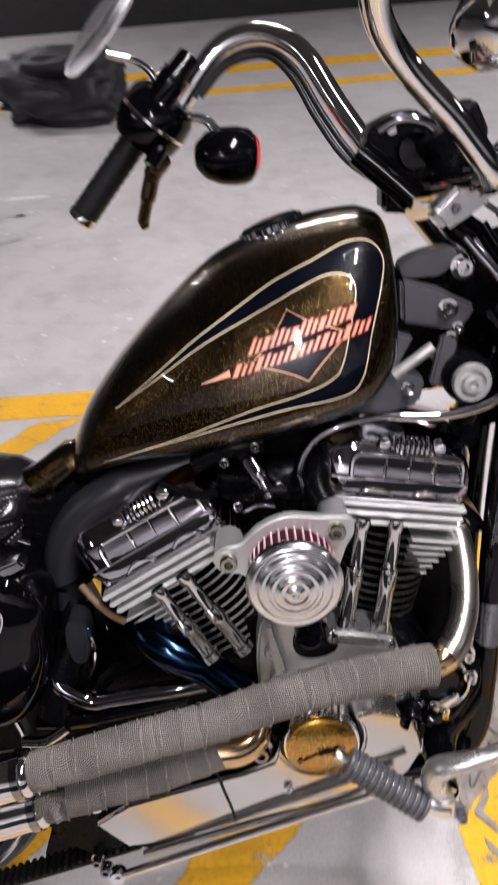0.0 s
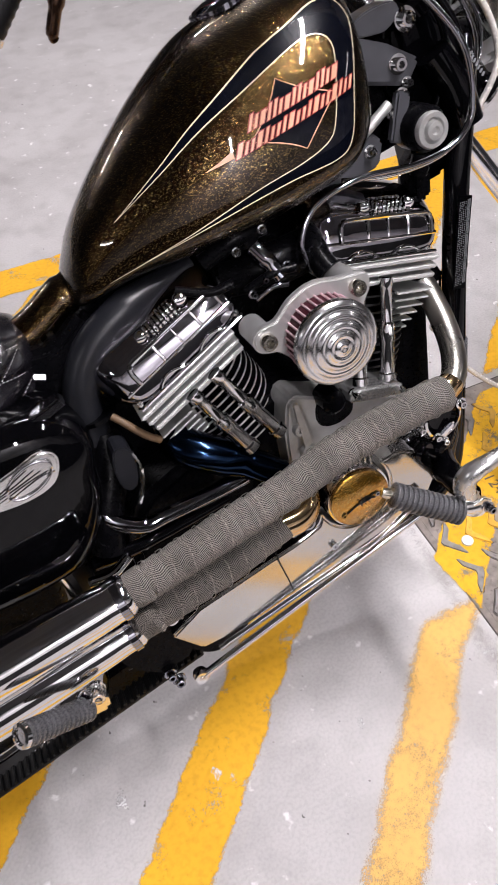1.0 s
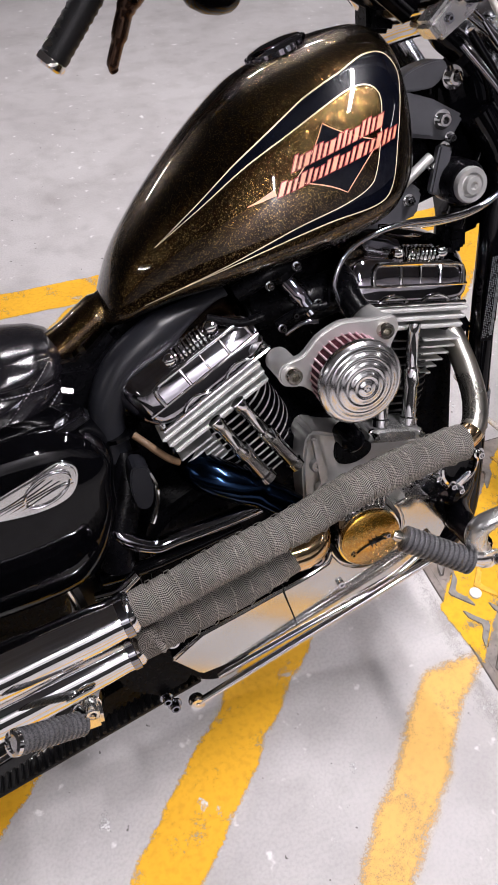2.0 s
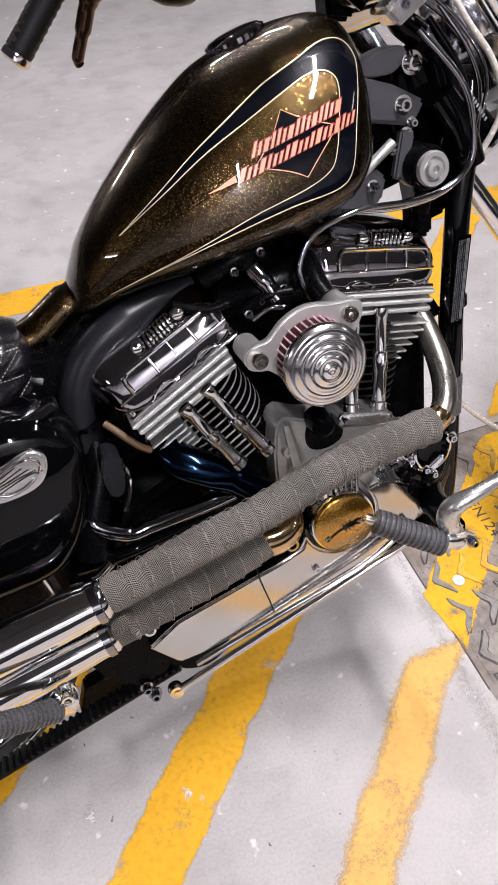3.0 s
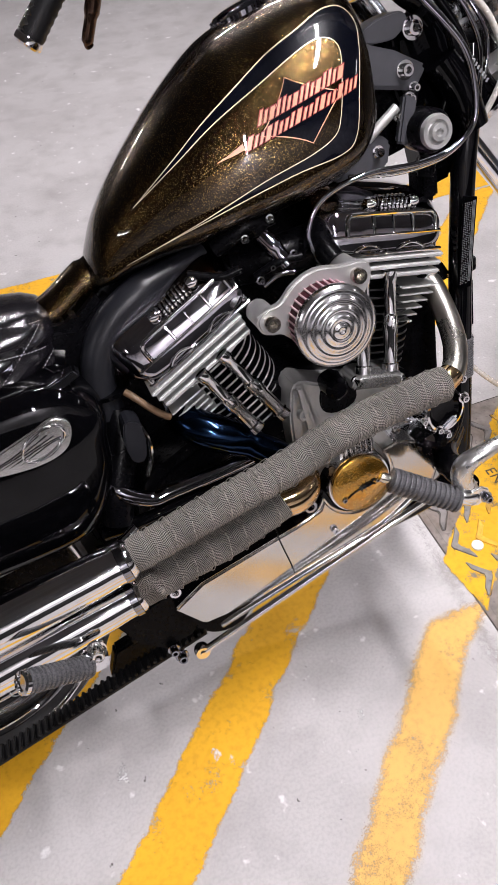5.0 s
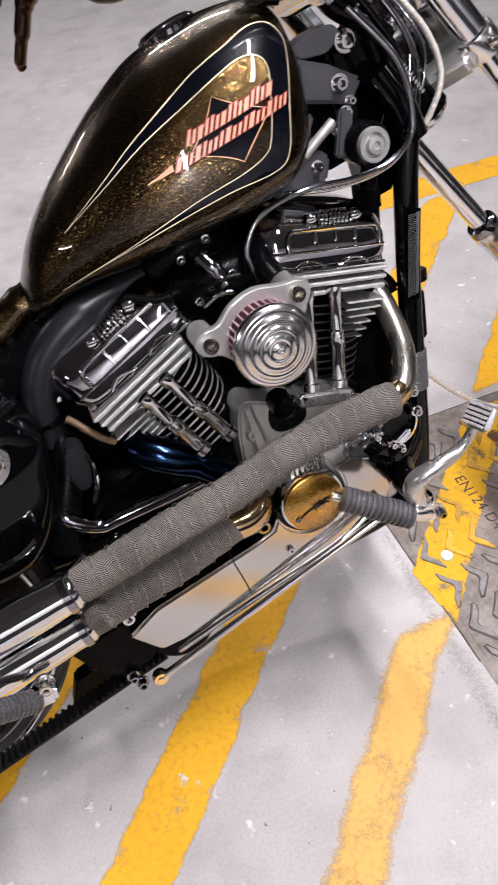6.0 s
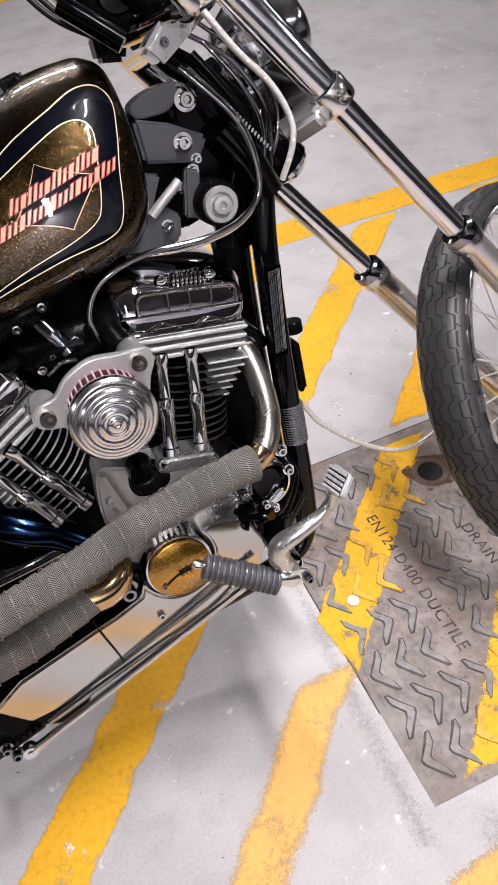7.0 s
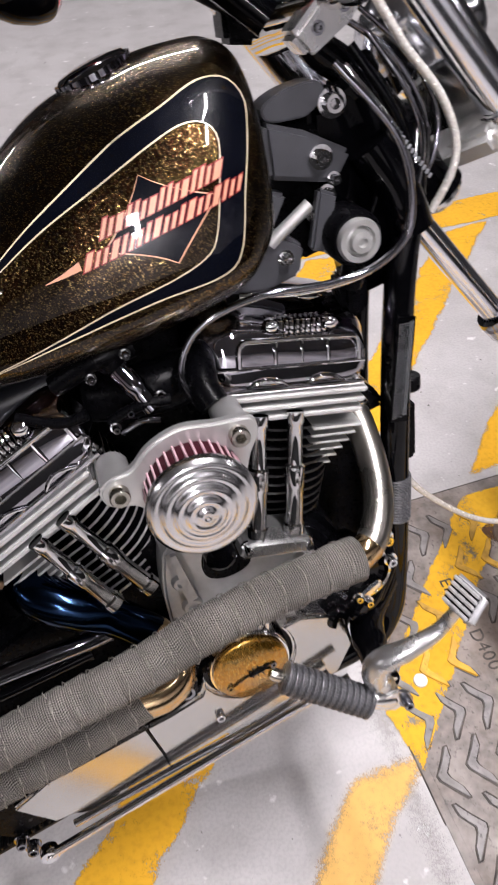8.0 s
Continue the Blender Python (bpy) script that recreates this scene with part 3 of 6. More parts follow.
lettering("EN124 D400 DUCTILE", 0.036, pose(0.186, 0.590, 0.0022, 0, 0, -90), IRON_EDGE, cover, "lettering")
lettering("DRAIN", 0.036, pose(0.358, 0.475, 0.0022, 0, 0, -90), IRON_EDGE, cover, "lettering")
part("key_hole", lathe([(0.045, 0.0022), (0.042, 0.0052), (0.032, 0.0055), (0.024, 0.0026)], (0.388, 0.64, 0), (0, 0, 1), 20), RUSTY, cover, "rusty raised iron lip round the lifting hole")
bm = bmesh.new()
stain = [bm.verts.new((0.388 + (0.060 + 0.005 * math.sin(3 * q) + 0.004 * math.cos(7 * q + 1)) * math.cos(q), 0.64 + (0.058 + 0.006 * math.cos(2 * q) + 0.004 * math.sin(5 * q)) * math.sin(q), 0.0031)) for q in [2 * math.pi * k / 40 for k in range(40)]]
bm.faces.new(stain)
uv = bm.loops.layers.uv.verify()
for lp in [lp for f in bm.faces for lp in f.loops]:
    lp[uv].uv = (0.85, 0.0)
part("rust_stain", bm, RUST_STAIN, cover, "brown rust stain round the lifting hole")
# no hole is cut: a dark disc carries its shade
part("hole", lathe([(0.030, 0.0048), (0.027, 0.0040), (0.0, 0.0036)], (0.388, 0.64, 0), (0, 0, 1), 20), RUBBER, cover, "dark disc whose colour stands for the shade in the lifting hole")
spot = part("paint_spot", lathe([(0.0, 0.009), (0.008, 0.0088), (0.0125, 0.007), (0.013, 0.0)], (0.413, 0.651, 0), (0, 0, 1), 20), HOUSING, None)
tagged(spot, "small white round plastic disc lying on the drain cover", "disc")

# ---- lamps ----
lamp0 = empty("ceiling_light", "unseen white batten ceiling light with one fluorescent tube, switched on", "ceiling light", pose(0, 0, CEIL), "ceiling lights")
part("housing", slab(-0.63, 0.63, -0.035, 0.035, -0.05, 0.0, 0.006), HOUSING, lamp0)
part("tube", lathe([(0, -0.6), (0.013, -0.6), (0.013, 0.6), (0, 0.6)], (0, 0, -0.068), (1, 0, 0), 14), TUBE, lamp0, "glowing white tube")
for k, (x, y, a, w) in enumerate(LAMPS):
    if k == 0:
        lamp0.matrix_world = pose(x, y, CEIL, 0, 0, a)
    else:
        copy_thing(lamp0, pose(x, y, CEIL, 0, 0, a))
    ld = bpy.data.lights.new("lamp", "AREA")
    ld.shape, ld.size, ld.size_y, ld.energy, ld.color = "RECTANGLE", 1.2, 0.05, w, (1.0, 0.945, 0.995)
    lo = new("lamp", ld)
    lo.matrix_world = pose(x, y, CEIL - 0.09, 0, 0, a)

# ---- the motorcycle ----
LEAN_DEG, FOOT_Y = 16.0, 0.624
bike = empty("motorcycle", "V-twin motorcycle in brown metal flake and chrome, leaning on its stand", "motorcycle", pose(0, FOOT_Y, 0, -LEAN_DEG, 0, 0))

# fuel tank: X, lowest, highest, half width; widest low down on its side
TANK = [(-.220, .7758, .8146, .0353), (-.212, .7717, .8307, .0541), (-.197, .7744, .8593, .0662), (-.167, .7838, .8993, .0794), (-.12, .7949, .9496, .0970), (-.06, .8015, 1.0046, .1172), (0, .8096, 1.0472, .1307), (.05, .8182, 1.0663, .1360),
        (.0958, .8302, 1.0791, .1377), (.1311, .8406, 1.0838, .1363), (.1584, .8513, 1.0852, .1298), (.1774, .8690, 1.0799, .1190), (.1915, .8930, 1.069, .1050), (.1985, .9300, 1.0386, .0767), (.2010, .9600, 1.010, .0169)]
TA = np.array(TANK)
BELLY, SQ_UP, SQ_LOW = .22, 2.08, 2.3


def eased(x, xs, ys):
    """A smooth curve through the stations without overshoot."""
    h, d = np.diff(xs), np.diff(ys) / np.diff(xs)
    m = np.concatenate([[d[0]], [0 if a * b <= 0 else 2 * a * b / (a + b) for a, b in zip(d, d[1:])], [d[-1]]])
    i = int(np.clip(np.searchsorted(xs, x) - 1, 0, len(h) - 1))
    s = min(1.0, max(0.0, (x - xs[i]) / h[i]))
    return float((2 * s ** 3 - 3 * s ** 2 + 1) * ys[i] + (s ** 3 - 2 * s ** 2 + s) * h[i] * m[i] + (3 * s ** 2 - 2 * s ** 3) * ys[i + 1] + (s ** 3 - s ** 2) * h[i] * m[i + 1])


def tank_at(x):
    return [eased(x, TA[:, 0], TA[:, i]) for i in (1, 2, 3)]


def tank_side(x, u):
    b, t, w = tank_at(x)
    mid = b + BELLY * (t - b)
    q, v = (SQ_UP, (u - mid) / (t - mid)) if u > mid else (SQ_LOW, (mid - u) / (mid - b))
    return w * max(0.0, 1 - min(1.0, v) ** q) ** (1 / q)


bm = bmesh.new()
rings = []
ST = catmull([Vector((a, b, c)) for a, b, c, d in TANK], 5)
for q in ST:
    b, t, w = tank_at(q.x)
    ring = []
    for k in range(72):
        a = 2 * math.pi * k / 72
        ca, sa = math.cos(a), math.sin(a)
        mid, q_ = b + BELLY * (t - b), SQ_UP if sa > 0 else SQ_LOW
        rr = math.copysign(abs(ca) ** (2 / q_), ca) * w
        uu = mid + math.copysign(abs(sa) ** (2 / q_), sa) * (t - mid if sa > 0 else mid - b)
        ring.append(bm.verts.new(V(q.x, rr, uu)))
    rings.append(ring)
for a, b in zip(rings, rings[1:]):
    for k in range(72):
        bm.faces.new((a[k], a[(k + 1) % 72], b[(k + 1) % 72], b[k]))
bm.faces.new(rings[0])
bm.faces.new(rings[-1])
tank = part("fuel_tank", bm, FLAKE, bike, "teardrop fuel tank in olive-brown metal-flake lacquer", 60)


def on_tank(x, u, lift):
    return V(x, tank_side(x, u) + lift, u)


def path2(pts, n=60):
    """Evenly spaced points along a smooth line in (X, U)."""
    c = catmull([Vector((p[0], p[1], 0)) for p in pts], 8)
    s = [0.0]
    for a, b in zip(c, c[1:]):
        s.append(s[-1] + (b - a).length)
    xs, us = [p.x for p in c], [p.y for p in c]
    return [(float(np.interp(v, s, xs)), float(np.interp(v, s, us))) for v in np.linspace(0, s[-1], n)]


def ribbon(p, q, lift, cross=4):
    """A coat of paint on the tank's side between two lines of as many points."""
    bm = bmesh.new()
    rows = []
    for (x0, u0), (x1, u1) in zip(p, q):
        rows.append([bm.verts.new(on_tank(x0 + (x1 - x0) * k / cross, u0 + (u1 - u0) * k / cross, lift)) for k in range(cross + 1)])
    for a, b in zip(rows, rows[1:]):
        for k in range(cross):
            bm.faces.new((a[k], a[k + 1], b[k + 1], b[k]))
    return bm


def stripe(p, w, lift):
    """A thin painted line along p."""
    lo, hi = [], []
    for i, (x, u) in enumerate(p):
        a, b = p[max(i - 1, 0)], p[min(i + 1, len(p) - 1)]
        d = Vector((b[0] - a[0], b[1] - a[1])).normalized()
        f = w / 2 * min(1.0, 0.25 + 4 * min(i, len(p) - 1 - i) / len(p))
        lo.append((x - d.y * f, u + d.x * f))
        hi.append((x + d.y * f, u - d.x * f))
    return ribbon(lo, hi, lift, 1)


OUTER = [(-.1468, .8751), (-.0903, .9196), (-.0337, .9639), (.0385, 1.0101), (.0700, 1.0262), (.1017, 1.0392), (.1389, 1.0540), (.1668, 1.0527), (.1804, 1.0341), (.1752, 1.0074), (.1611, .9618),
         (.1485, .9107), (.1261, .8917), (.0614, .8810), (-.0100, .8627), (-.0972, .8339), (-.1722, .8062)]
INNER = [(-.1468, .8751), (-.0897, .9145), (-.0286, .9559), (.0305, .9864), (.0920, 1.0157), (.1206, 1.0243), (.1387, 1.0206), (.1452, 1.0069), (.1387, .9771),
         (.1266, .9308), (.1150, .9137), (.0815, .8988), (.0138, .8790), (-.0748, .8440), (-.1722, .8062)]
po, pi_ = path2(OUTER, 110), path2(INNER, 110)
part("scallop", ribbon(po, pi_, 0.0006, 3), NAVY, tank, "navy-black painted scallop", 80)
part("pinstripe", stripe(po, 0.0014, 0.0010), CREAM, tank, "thin cream pinstripe", 80)
part("pinstripe", stripe(pi_, 0.0013, 0.0010), CREAM, tank, "thin cream pinstripe", 80)
# emblem: a shield and two rows of slanted bars
SH = [(.0674, .991), (.0883, .9762), (.1339, .9643), (.1084, .9391), (.0863, .9128), (.0667, .9257), (.0218, .9331), (.0502, .9584)]
cx, cu = sum(p[0] for p in SH) / 8, sum(p[1] for p in SH) / 8
sh = []
for i in range(0, 8, 2):
    a, m, b = Vector(SH[i]), Vector(SH[i + 1]), Vector(SH[(i + 2) % 8])
    sh += [tuple((1 - s) ** 2 * a + 2 * s * (1 - s) * m + s * s * b) for s in (0, .2, .4, .6, .8)]
sh.append(sh[0])
part("shield", ribbon(sh, [(cx, cu)] * len(sh), 0.0008, 4), NAVY, tank, "dark shield emblem", 80)
part("shield_edge", stripe(sh, 0.0013, 0.0013), CORAL, tank, "thin coral shield outline", 80)


def bar(x, u, w, h, lift, grow=0.0):
    """One slanted bar of the emblem: along the rising line, leaning ahead."""
    d, up = Vector((0.961, 0.278)), Vector((0.40, 0.916))
    o = Vector((x, u)) - d * grow - up * grow
    w, h = w + 2 * grow, h + 2 * grow
    lo = [tuple(o + d * w * k / 3) for k in range(4)]
    hi = [tuple(o + d * w * k / 3 + up * h) for k in range(4)]
    return ribbon(lo, hi, lift, 3)


def row(x, u, widths, h, gap):
    d = Vector((0.961, 0.278))
    s = 0.0
    for i, w in enumerate(widths):
        q = Vector((x, u)) + d * s
        tall = 1.22 if i % 4 in (0, 3) else 1.0
        part("emblem_edge", bar(q.x, q.y, w, h * tall, 0.0014, 0.0013), CRIMSON, tank, "dark red edge of an emblem bar", 80)
        part("emblem_bar", bar(q.x, q.y, w, h * tall, 0.0018), CORAL, tank, "coral slanted emblem bar", 80)
        s += w + gap


row(.0215, .9445, (.0036, .0036, .0062, .0036, .0036, .0036, .0062, .0036, .0036, .0036, .0062, .0036, .0036, .0036, .0080), .0150, .0040)
row(.0010, .9190, (.0062, .0036, .0036, .0062, .0036, .0036, .0036, .0036, .0062, .0036, .0036, .0036, .0062, .0036, .0036, .0062, .0036, .0036, .0036), .0138, .0044)
part("emblem_streak", ribbon([(-.0357, .9128), (-.020, .9195), (-.0015, .9290)], [(-.0357, .9122), (-.018, .9165), (-.0005, .9215)], 0.0018, 2), CORAL, tank, "coral pointed streak", 80)

# filler cap
cap_at = V(.062, -.005, 1.058)
cap_ax = Vector((-0.30, 0.0, 0.954))
cap = part("fuel_cap", lathe([(0, 0), (.046, 0), (.046, .004), (.040, .006), (.038, .006), (.038, .013), (.034, .017), (.020, .019), (0, .0195)], cap_at, cap_ax, 40), CHROME_DARK, tank, "chrome screw-on fuel cap")
for k in range(24):
    a = 2 * math.pi * k / 24
    z = cap_ax.normalized()
    xx = z.cross(Vector((0, 1, 0))).normalized()
    yy = z.cross(xx)
    o = cap_at + (xx * math.cos(a) + yy * math.sin(a)) * .0385
    part("knurl", sweep(bmesh.new(), [o + z * .005, o + z * .0135], .0022, 6), CHROME_DARK, cap)

# flaked frame end between tank and seat
part("tail_panel", sweep(bmesh.new(), catmull([V(-.19, 0, .800), V(-.23, 0, .778), V(-.27, 0, .752), V(-.31, 0, .735)], 5), [.026] * 4 + [.03] * 12, 22), FLAKE, bike, "brown metal-flake frame tube behind the tank")

# seat
SEAMS = ((-.390, .772, -.304, .757), (-.400, .680, -.303, .756), (-.420, .742, -.296, .722), (-.296, .715, -.360, .665), (-.420, .692, -.318, .680), (-.48, .725, -.345, .772))


def seam_dip(x, u):
    """How deep the leather is drawn in by the nearest seam."""
    best = 1.0
    for x0, u0, x1, u1 in SEAMS:
        dx, du = x1 - x0, u1 - u0
        s = max(0.0, min(1.0, ((x - x0) * dx + (u - u0) * du) / (dx * dx + du * du)))
        best = min(best, math.hypot(x - x0 - s * dx, u - u0 - s * du))
    return -.0080 * math.exp(-(best / .0075) ** 2)


SEAT = [(-.286, .722, .735, .008), (-.288, .706, .748, .032), (-.291, .692, .760, .050), (-.300, .675, .770, .068), (-.320, .662, .777, .086), (-.36, .649, .780, .105), (-.42, .640, .776, .126), (-.52, .645, .768, .145), (-.66, .65, .765, .150), (-.76, .66, .765, .135), (-.80, .68, .75, .09)]
SA = np.array(SEAT)[::-1]


def seat_at(x):
    return [float(np.interp(x, SA[:, 0], SA[:, i])) for i in (1, 2, 3)]


bm = bmesh.new()
rings = []
for x in [-.286, -.2875, -.289, -.291, -.295, -.300] + [-.300 - .0055 * k for k in range(1, 50)] + [-.60, -.66, -.72, -.76, -.80]:
    lo, hi, w = seat_at(x)
    ring = []
    for k in range(120):
        a = 2 * math.pi * k / 120
        ca, sa = math.cos(a), math.sin(a)
        u = (lo + hi) / 2 + math.copysign(abs(sa) ** .7, sa) * (hi - lo) / 2
        r = math.copysign(abs(ca) ** .7, ca) * w
        dip = seam_dip(x, u) if ca > 0 and -.55 < x < -.292 else 0.0
        ring.append(bm.verts.new(V(x, r + dip * abs(ca), u - dip * sa * .0)))
    rings.append(ring)
for a, b in zip(rings, rings[1:]):
    for k in range(120):
        bm.faces.new((a[k], a[(k + 1) % 120], b[(k + 1) % 120], b[k]))
bm.faces.new(rings[0])
bm.faces.new(rings[-1])
seat = part("seat", bm, LEATHER, bike, "black leather seat with quilted diamond stitching", 70)


def stitches(pts, n):
    """A dashed row of thread over a short path."""
    c = path3(pts, n * 2)
    bm = bmesh.new()
    for k in range(0, len(c) - 1, 2):
        sweep(bm, [c[k], c[k + 1]], .0008, 5)
    return bm


def path3(pts, n):
    c = catmull(pts, 8)
    s = [0.0]
    for a, b in zip(c, c[1:]):
        s.append(s[-1] + (b - a).length)
    v = np.linspace(0, s[-1], n)
    return [Vector([float(np.interp(q, s, [p[i] for p in c])) for i in range(3)]) for q in v]


def seat_side(x, u):
    """Lateral place of the seat's right side."""
    lo, hi, w = seat_at(x)
    v = min(1.0, abs((u - (lo + hi) / 2) / ((hi - lo) / 2)))
    return w * (1 - v ** 2.86) ** (1 / 2.86) - .0070


for x0, u0, x1, u1 in SEAMS:
    pts = [V(x0 + (x1 - x0) * k / 8, seat_side(x0 + (x1 - x0) * k / 8, u0 + (u1 - u0) * k / 8), u0 + (u1 - u0) * k / 8) for k in range(9)]
    part("stitching", stitches(pts, int(math.hypot(x1 - x0, u1 - u0) / .0048)), THREAD, seat, "pale dashed stitching")
# added black panel that closes the gap between seat and frame with darkness
part("seat_gap_filler", plate([(-.34, .70), (-.30, .742), (-.262, .738), (-.215, .775), (-.19, .74), (-.215, .66), (-.26, .62), (-.34, .64)], -.06, .055, .01), SATIN, bike, "black filler panel added to darken the gap under the seat")
part("seat_bolt", bolt(V(-.300, .112, .692), .0075, .010), CHROME, bike, "chrome seat bolt")

# oil tank with its emblem
OIL = round_poly([(-.258, .645), (-.262, .60), (-.268, .55), (-.295, .49), (-.34, .455), (-.45, .440), (-.58, .44), (-.62, .52), (-.58, .66), (-.45, .69), (-.35, .700), (-.29, .690)], 4)
bm = bmesh.new()
ocx, ocu = -.43, .57
loops = [[bm.verts.new(V(ocx + (x - ocx) * k, r, ocu + (u - ocu) * k)) for x, u in OIL] for r, k in ((.02, 1.0), (.120, 1.0), (.138, .99), (.149, .965), (.157, .92), (.162, .84), (.1655, .72), (.168, .52), (.169, .25))]
for la, lb in zip(loops, loops[1:]):
    for i in range(len(OIL)):
        bm.faces.new((la[i], la[(i + 1) % len(OIL)], lb[(i + 1) % len(OIL)], lb[i]))
bm.faces.new(loops[0])
bm.faces.new(loops[-1])
oil = part("oil_tank", bm, GLOSS, bike, "gloss black oil tank cover", 70)
emb = part("emblem_plate", plate(round_poly([(-.306, .655), (-.309, .632), (-.325, .614), (-.36, .605), (-.41, .606), (-.46, .615), (-.40, .640), (-.355, .656), (-.325, .667)], 4), .155, .172, .014, seg=5), POLISHED, oil, "polished chrome cover emblem")
for k in range(5):
    part("ridge", tube([V(-.445 + k * .016, .1712, .613 + k * .0005), V(-.39 + k * .014, .1722, .628 + k * .0015), V(-.345 + k * .008, .1718, .650 - k * .0035)], .0009, 6), CHROME_DARK, emb)
part("emblem_ring", tube([V(-.345 + .030 * math.cos(a), .174, .636 + .019 * math.sin(a) + .010 * math.cos(a)) for a in [2 * math.pi * k / 24 for k in range(25)]], .0017, 8, 1), CHROME, oil, "thin chrome oval ring on the emblem")
part("bracket", plate([(-.335, .692), (-.28, .712), (-.272, .702), (-.32, .680)], .12, .145, .003), CHROME_DARK, bike)

# frame: backbone, down tubes, cradle, neck
part("frame_cover", sweep(bmesh.new(), catmull([V(-.06, .045, .785), V(-.130, .055, .772), V(-.175, .062, .756), V(-.214, .064, .730), V(-.240, .066, .694), V(-.252, .068, .652), V(-.250, .07, .60)], 6), [.018] * 5 + [.019, .020, .021, .022] + [.0245] * 28, 20), COVER, bike, "curved satin charcoal frame cover")
part("frame_tube", tube([V(-.238, .072, .606), V(-.245, .09, .56), V(-.27, .11, .505), V(-.285, .12, .45)], .024, 16), SATIN, bike)
part("frame_band", tube([V(-.240, .068, .640), V(-.239, .068, .634)], .032, 20, 0), BLACK, bike)
part("regulator", plate(round_poly([(-.238, .612), (-.222, .612), (-.214, .60), (-.216, .565), (-.224, .548), (-.238, .55), (-.244, .58)], 4), .10, .14, .005), COVER, bike, "satin charcoal rounded bracket")
part("lever_link", tube([V(-.216, .135, .60), V(-.210, .135, .575), V(-.214, .135, .545), V(-.225, .135, .52)], .004, 8), CHROME, bike)
part("frame_tube", tube([V(-.285, .10, .535), V(-.268, .125, .502), V(-.230, .13, .477), V(-.194, .13, .479), V(-.106, .128, .487), V(-.05, .12, .49)], .0125, 14), CHROME_DARK, bike, "smoked chrome lower tube")
part("frame_tube", tube([V(-.31, .12, .437), V(-.253, .13, .445), V(-.200, .13, .452), V(-.10, .12, .462)], .011, 14), GLOSS, bike)
part("bracket", tube([V(-.325, .15, .432), V(-.292, .155, .436), V(-.262, .15, .452)], .008, 10), CHROME, bike)
for side in (1, -1):
    part("down_tube", tube([V(.385, side * .02, .965), V(.362, side * .05, .90), V(.344, side * .06, .80), V(.334, side * .062, .64), V(.328, side * .062, .40), V(.315, side * .062, .30), V(.26, side * .07, .262), V(.10, side * .07, .235), V(-.15, side * .07, .225), V(-.28, side * .08, .26)], .0185, 16), GLOSS, bike, "gloss black frame down tube")
part("frame_backbone", tube([V(.40, 0, .965), V(.25, 0, .975), V(.05, 0, .90), V(-.15, 0, .80), V(-.28, 0, .70)], .026, 14), SATIN, bike)
label = part("frame_label", plate([(.331, .780), (.354, .776), (.340, .640), (.318, .643)], .080, .0825, .0005), BLACK, bike, "black frame sticker with fine pale unreadable print")
bm = bmesh.new()
for k in range(46):
    u = .648 + k * .0027
    o = .3195 + (u - .643) * .098
    for w0, w1 in ((.0012, .0026 + .0004 * (k * 7 % 3)), (.0043, .0058), (.0072, .0094 - .0005 * (k * 5 % 3)), (.0108, .0126)):
        if (k * 11 + int(w0 * 1000)) % 7:
            merge(bm, plate([(o + w0, u), (o + w1, u), (o + w1, u + .0009), (o + w0, u + .0009)], .0822, .0829, 0))
for k in range(3):
    x = .3345 + k * .0018
    merge(bm, plate([(x, .650), (x + .0007, .650), (x + .0127, .772), (x + .012, .772)], .0822, .0829, 0))
part("print", bm, LABEL, label)
# added black slab: no known part, darkens the gap above the mufflers
part("rear_gap_filler", plate([(-.62, .26), (-.25, .26), (-.25, .50), (-.30, .66), (-.62, .66)], -.10, .01, .01), SATIN, bike, "black slab added to darken the gap behind the oil tank")
# added black sheet in place of the dark gap between the neck brackets
part("neck_gap_filler", plate([(.18, 1.01), (.30, .995), (.31, .86), (.25, .845), (.20, .86)], -.02, .012, .004), SATIN, bike)

# ---- engine ----
part("crankcase", plate(round_poly([(-.24, .30), (-.10, .255), (.12, .27), (.25, .32), (.265, .42), (.22, .53), (.13, .575), (-.0, .585), (-.12, .53), (-.24, .46)], 3), -.13, .09, .015, seg=3), SATIN, bike, "black crankcase")
gear = part("gear_cover", plate(round_poly([(.000, .50), (.004, .555), (.018, .592), (.06, .578), (.13, .560), (.185, .530), (.20, .46), (.165, .40), (.09, .365), (.03, .38), (.005, .43)], 4), .07, .132, .010, seg=3), ALU, bike, "cast aluminium gear cover")
part("cover_rib", plate([(.010, .59), (.028, .59), (.045, .51), (.02, .50)], .128, .140, .006), ALU, gear)
for x, u, r in ((.022, .540, .011), (.030, .500, .013), (.170, .520, .010), (.010, .470, .009)):
    part("cover_boss", lathe([(r, -.02), (r, .006), (r * .8, .010), (r * .45, .010), (r * .4, .005), (0, .005)], V(x, .130, u), OUT, 18), ALU, gear, "round bolt boss")
part("recess", plate(round_poly([(.050, .552), (.062, .580), (.100, .575), (.110, .540), (.085, .525), (.058, .53)], 3), .125, .1345, .002), SATIN, gear)
part("drain_cup", lathe([(0, 0), (.018, 0), (.020, .006), (.018, .035), (.012, .04), (0, .04)], V(.072, .12, .575), OUT, 20), BLACK, bike, "small gloss black round cap")
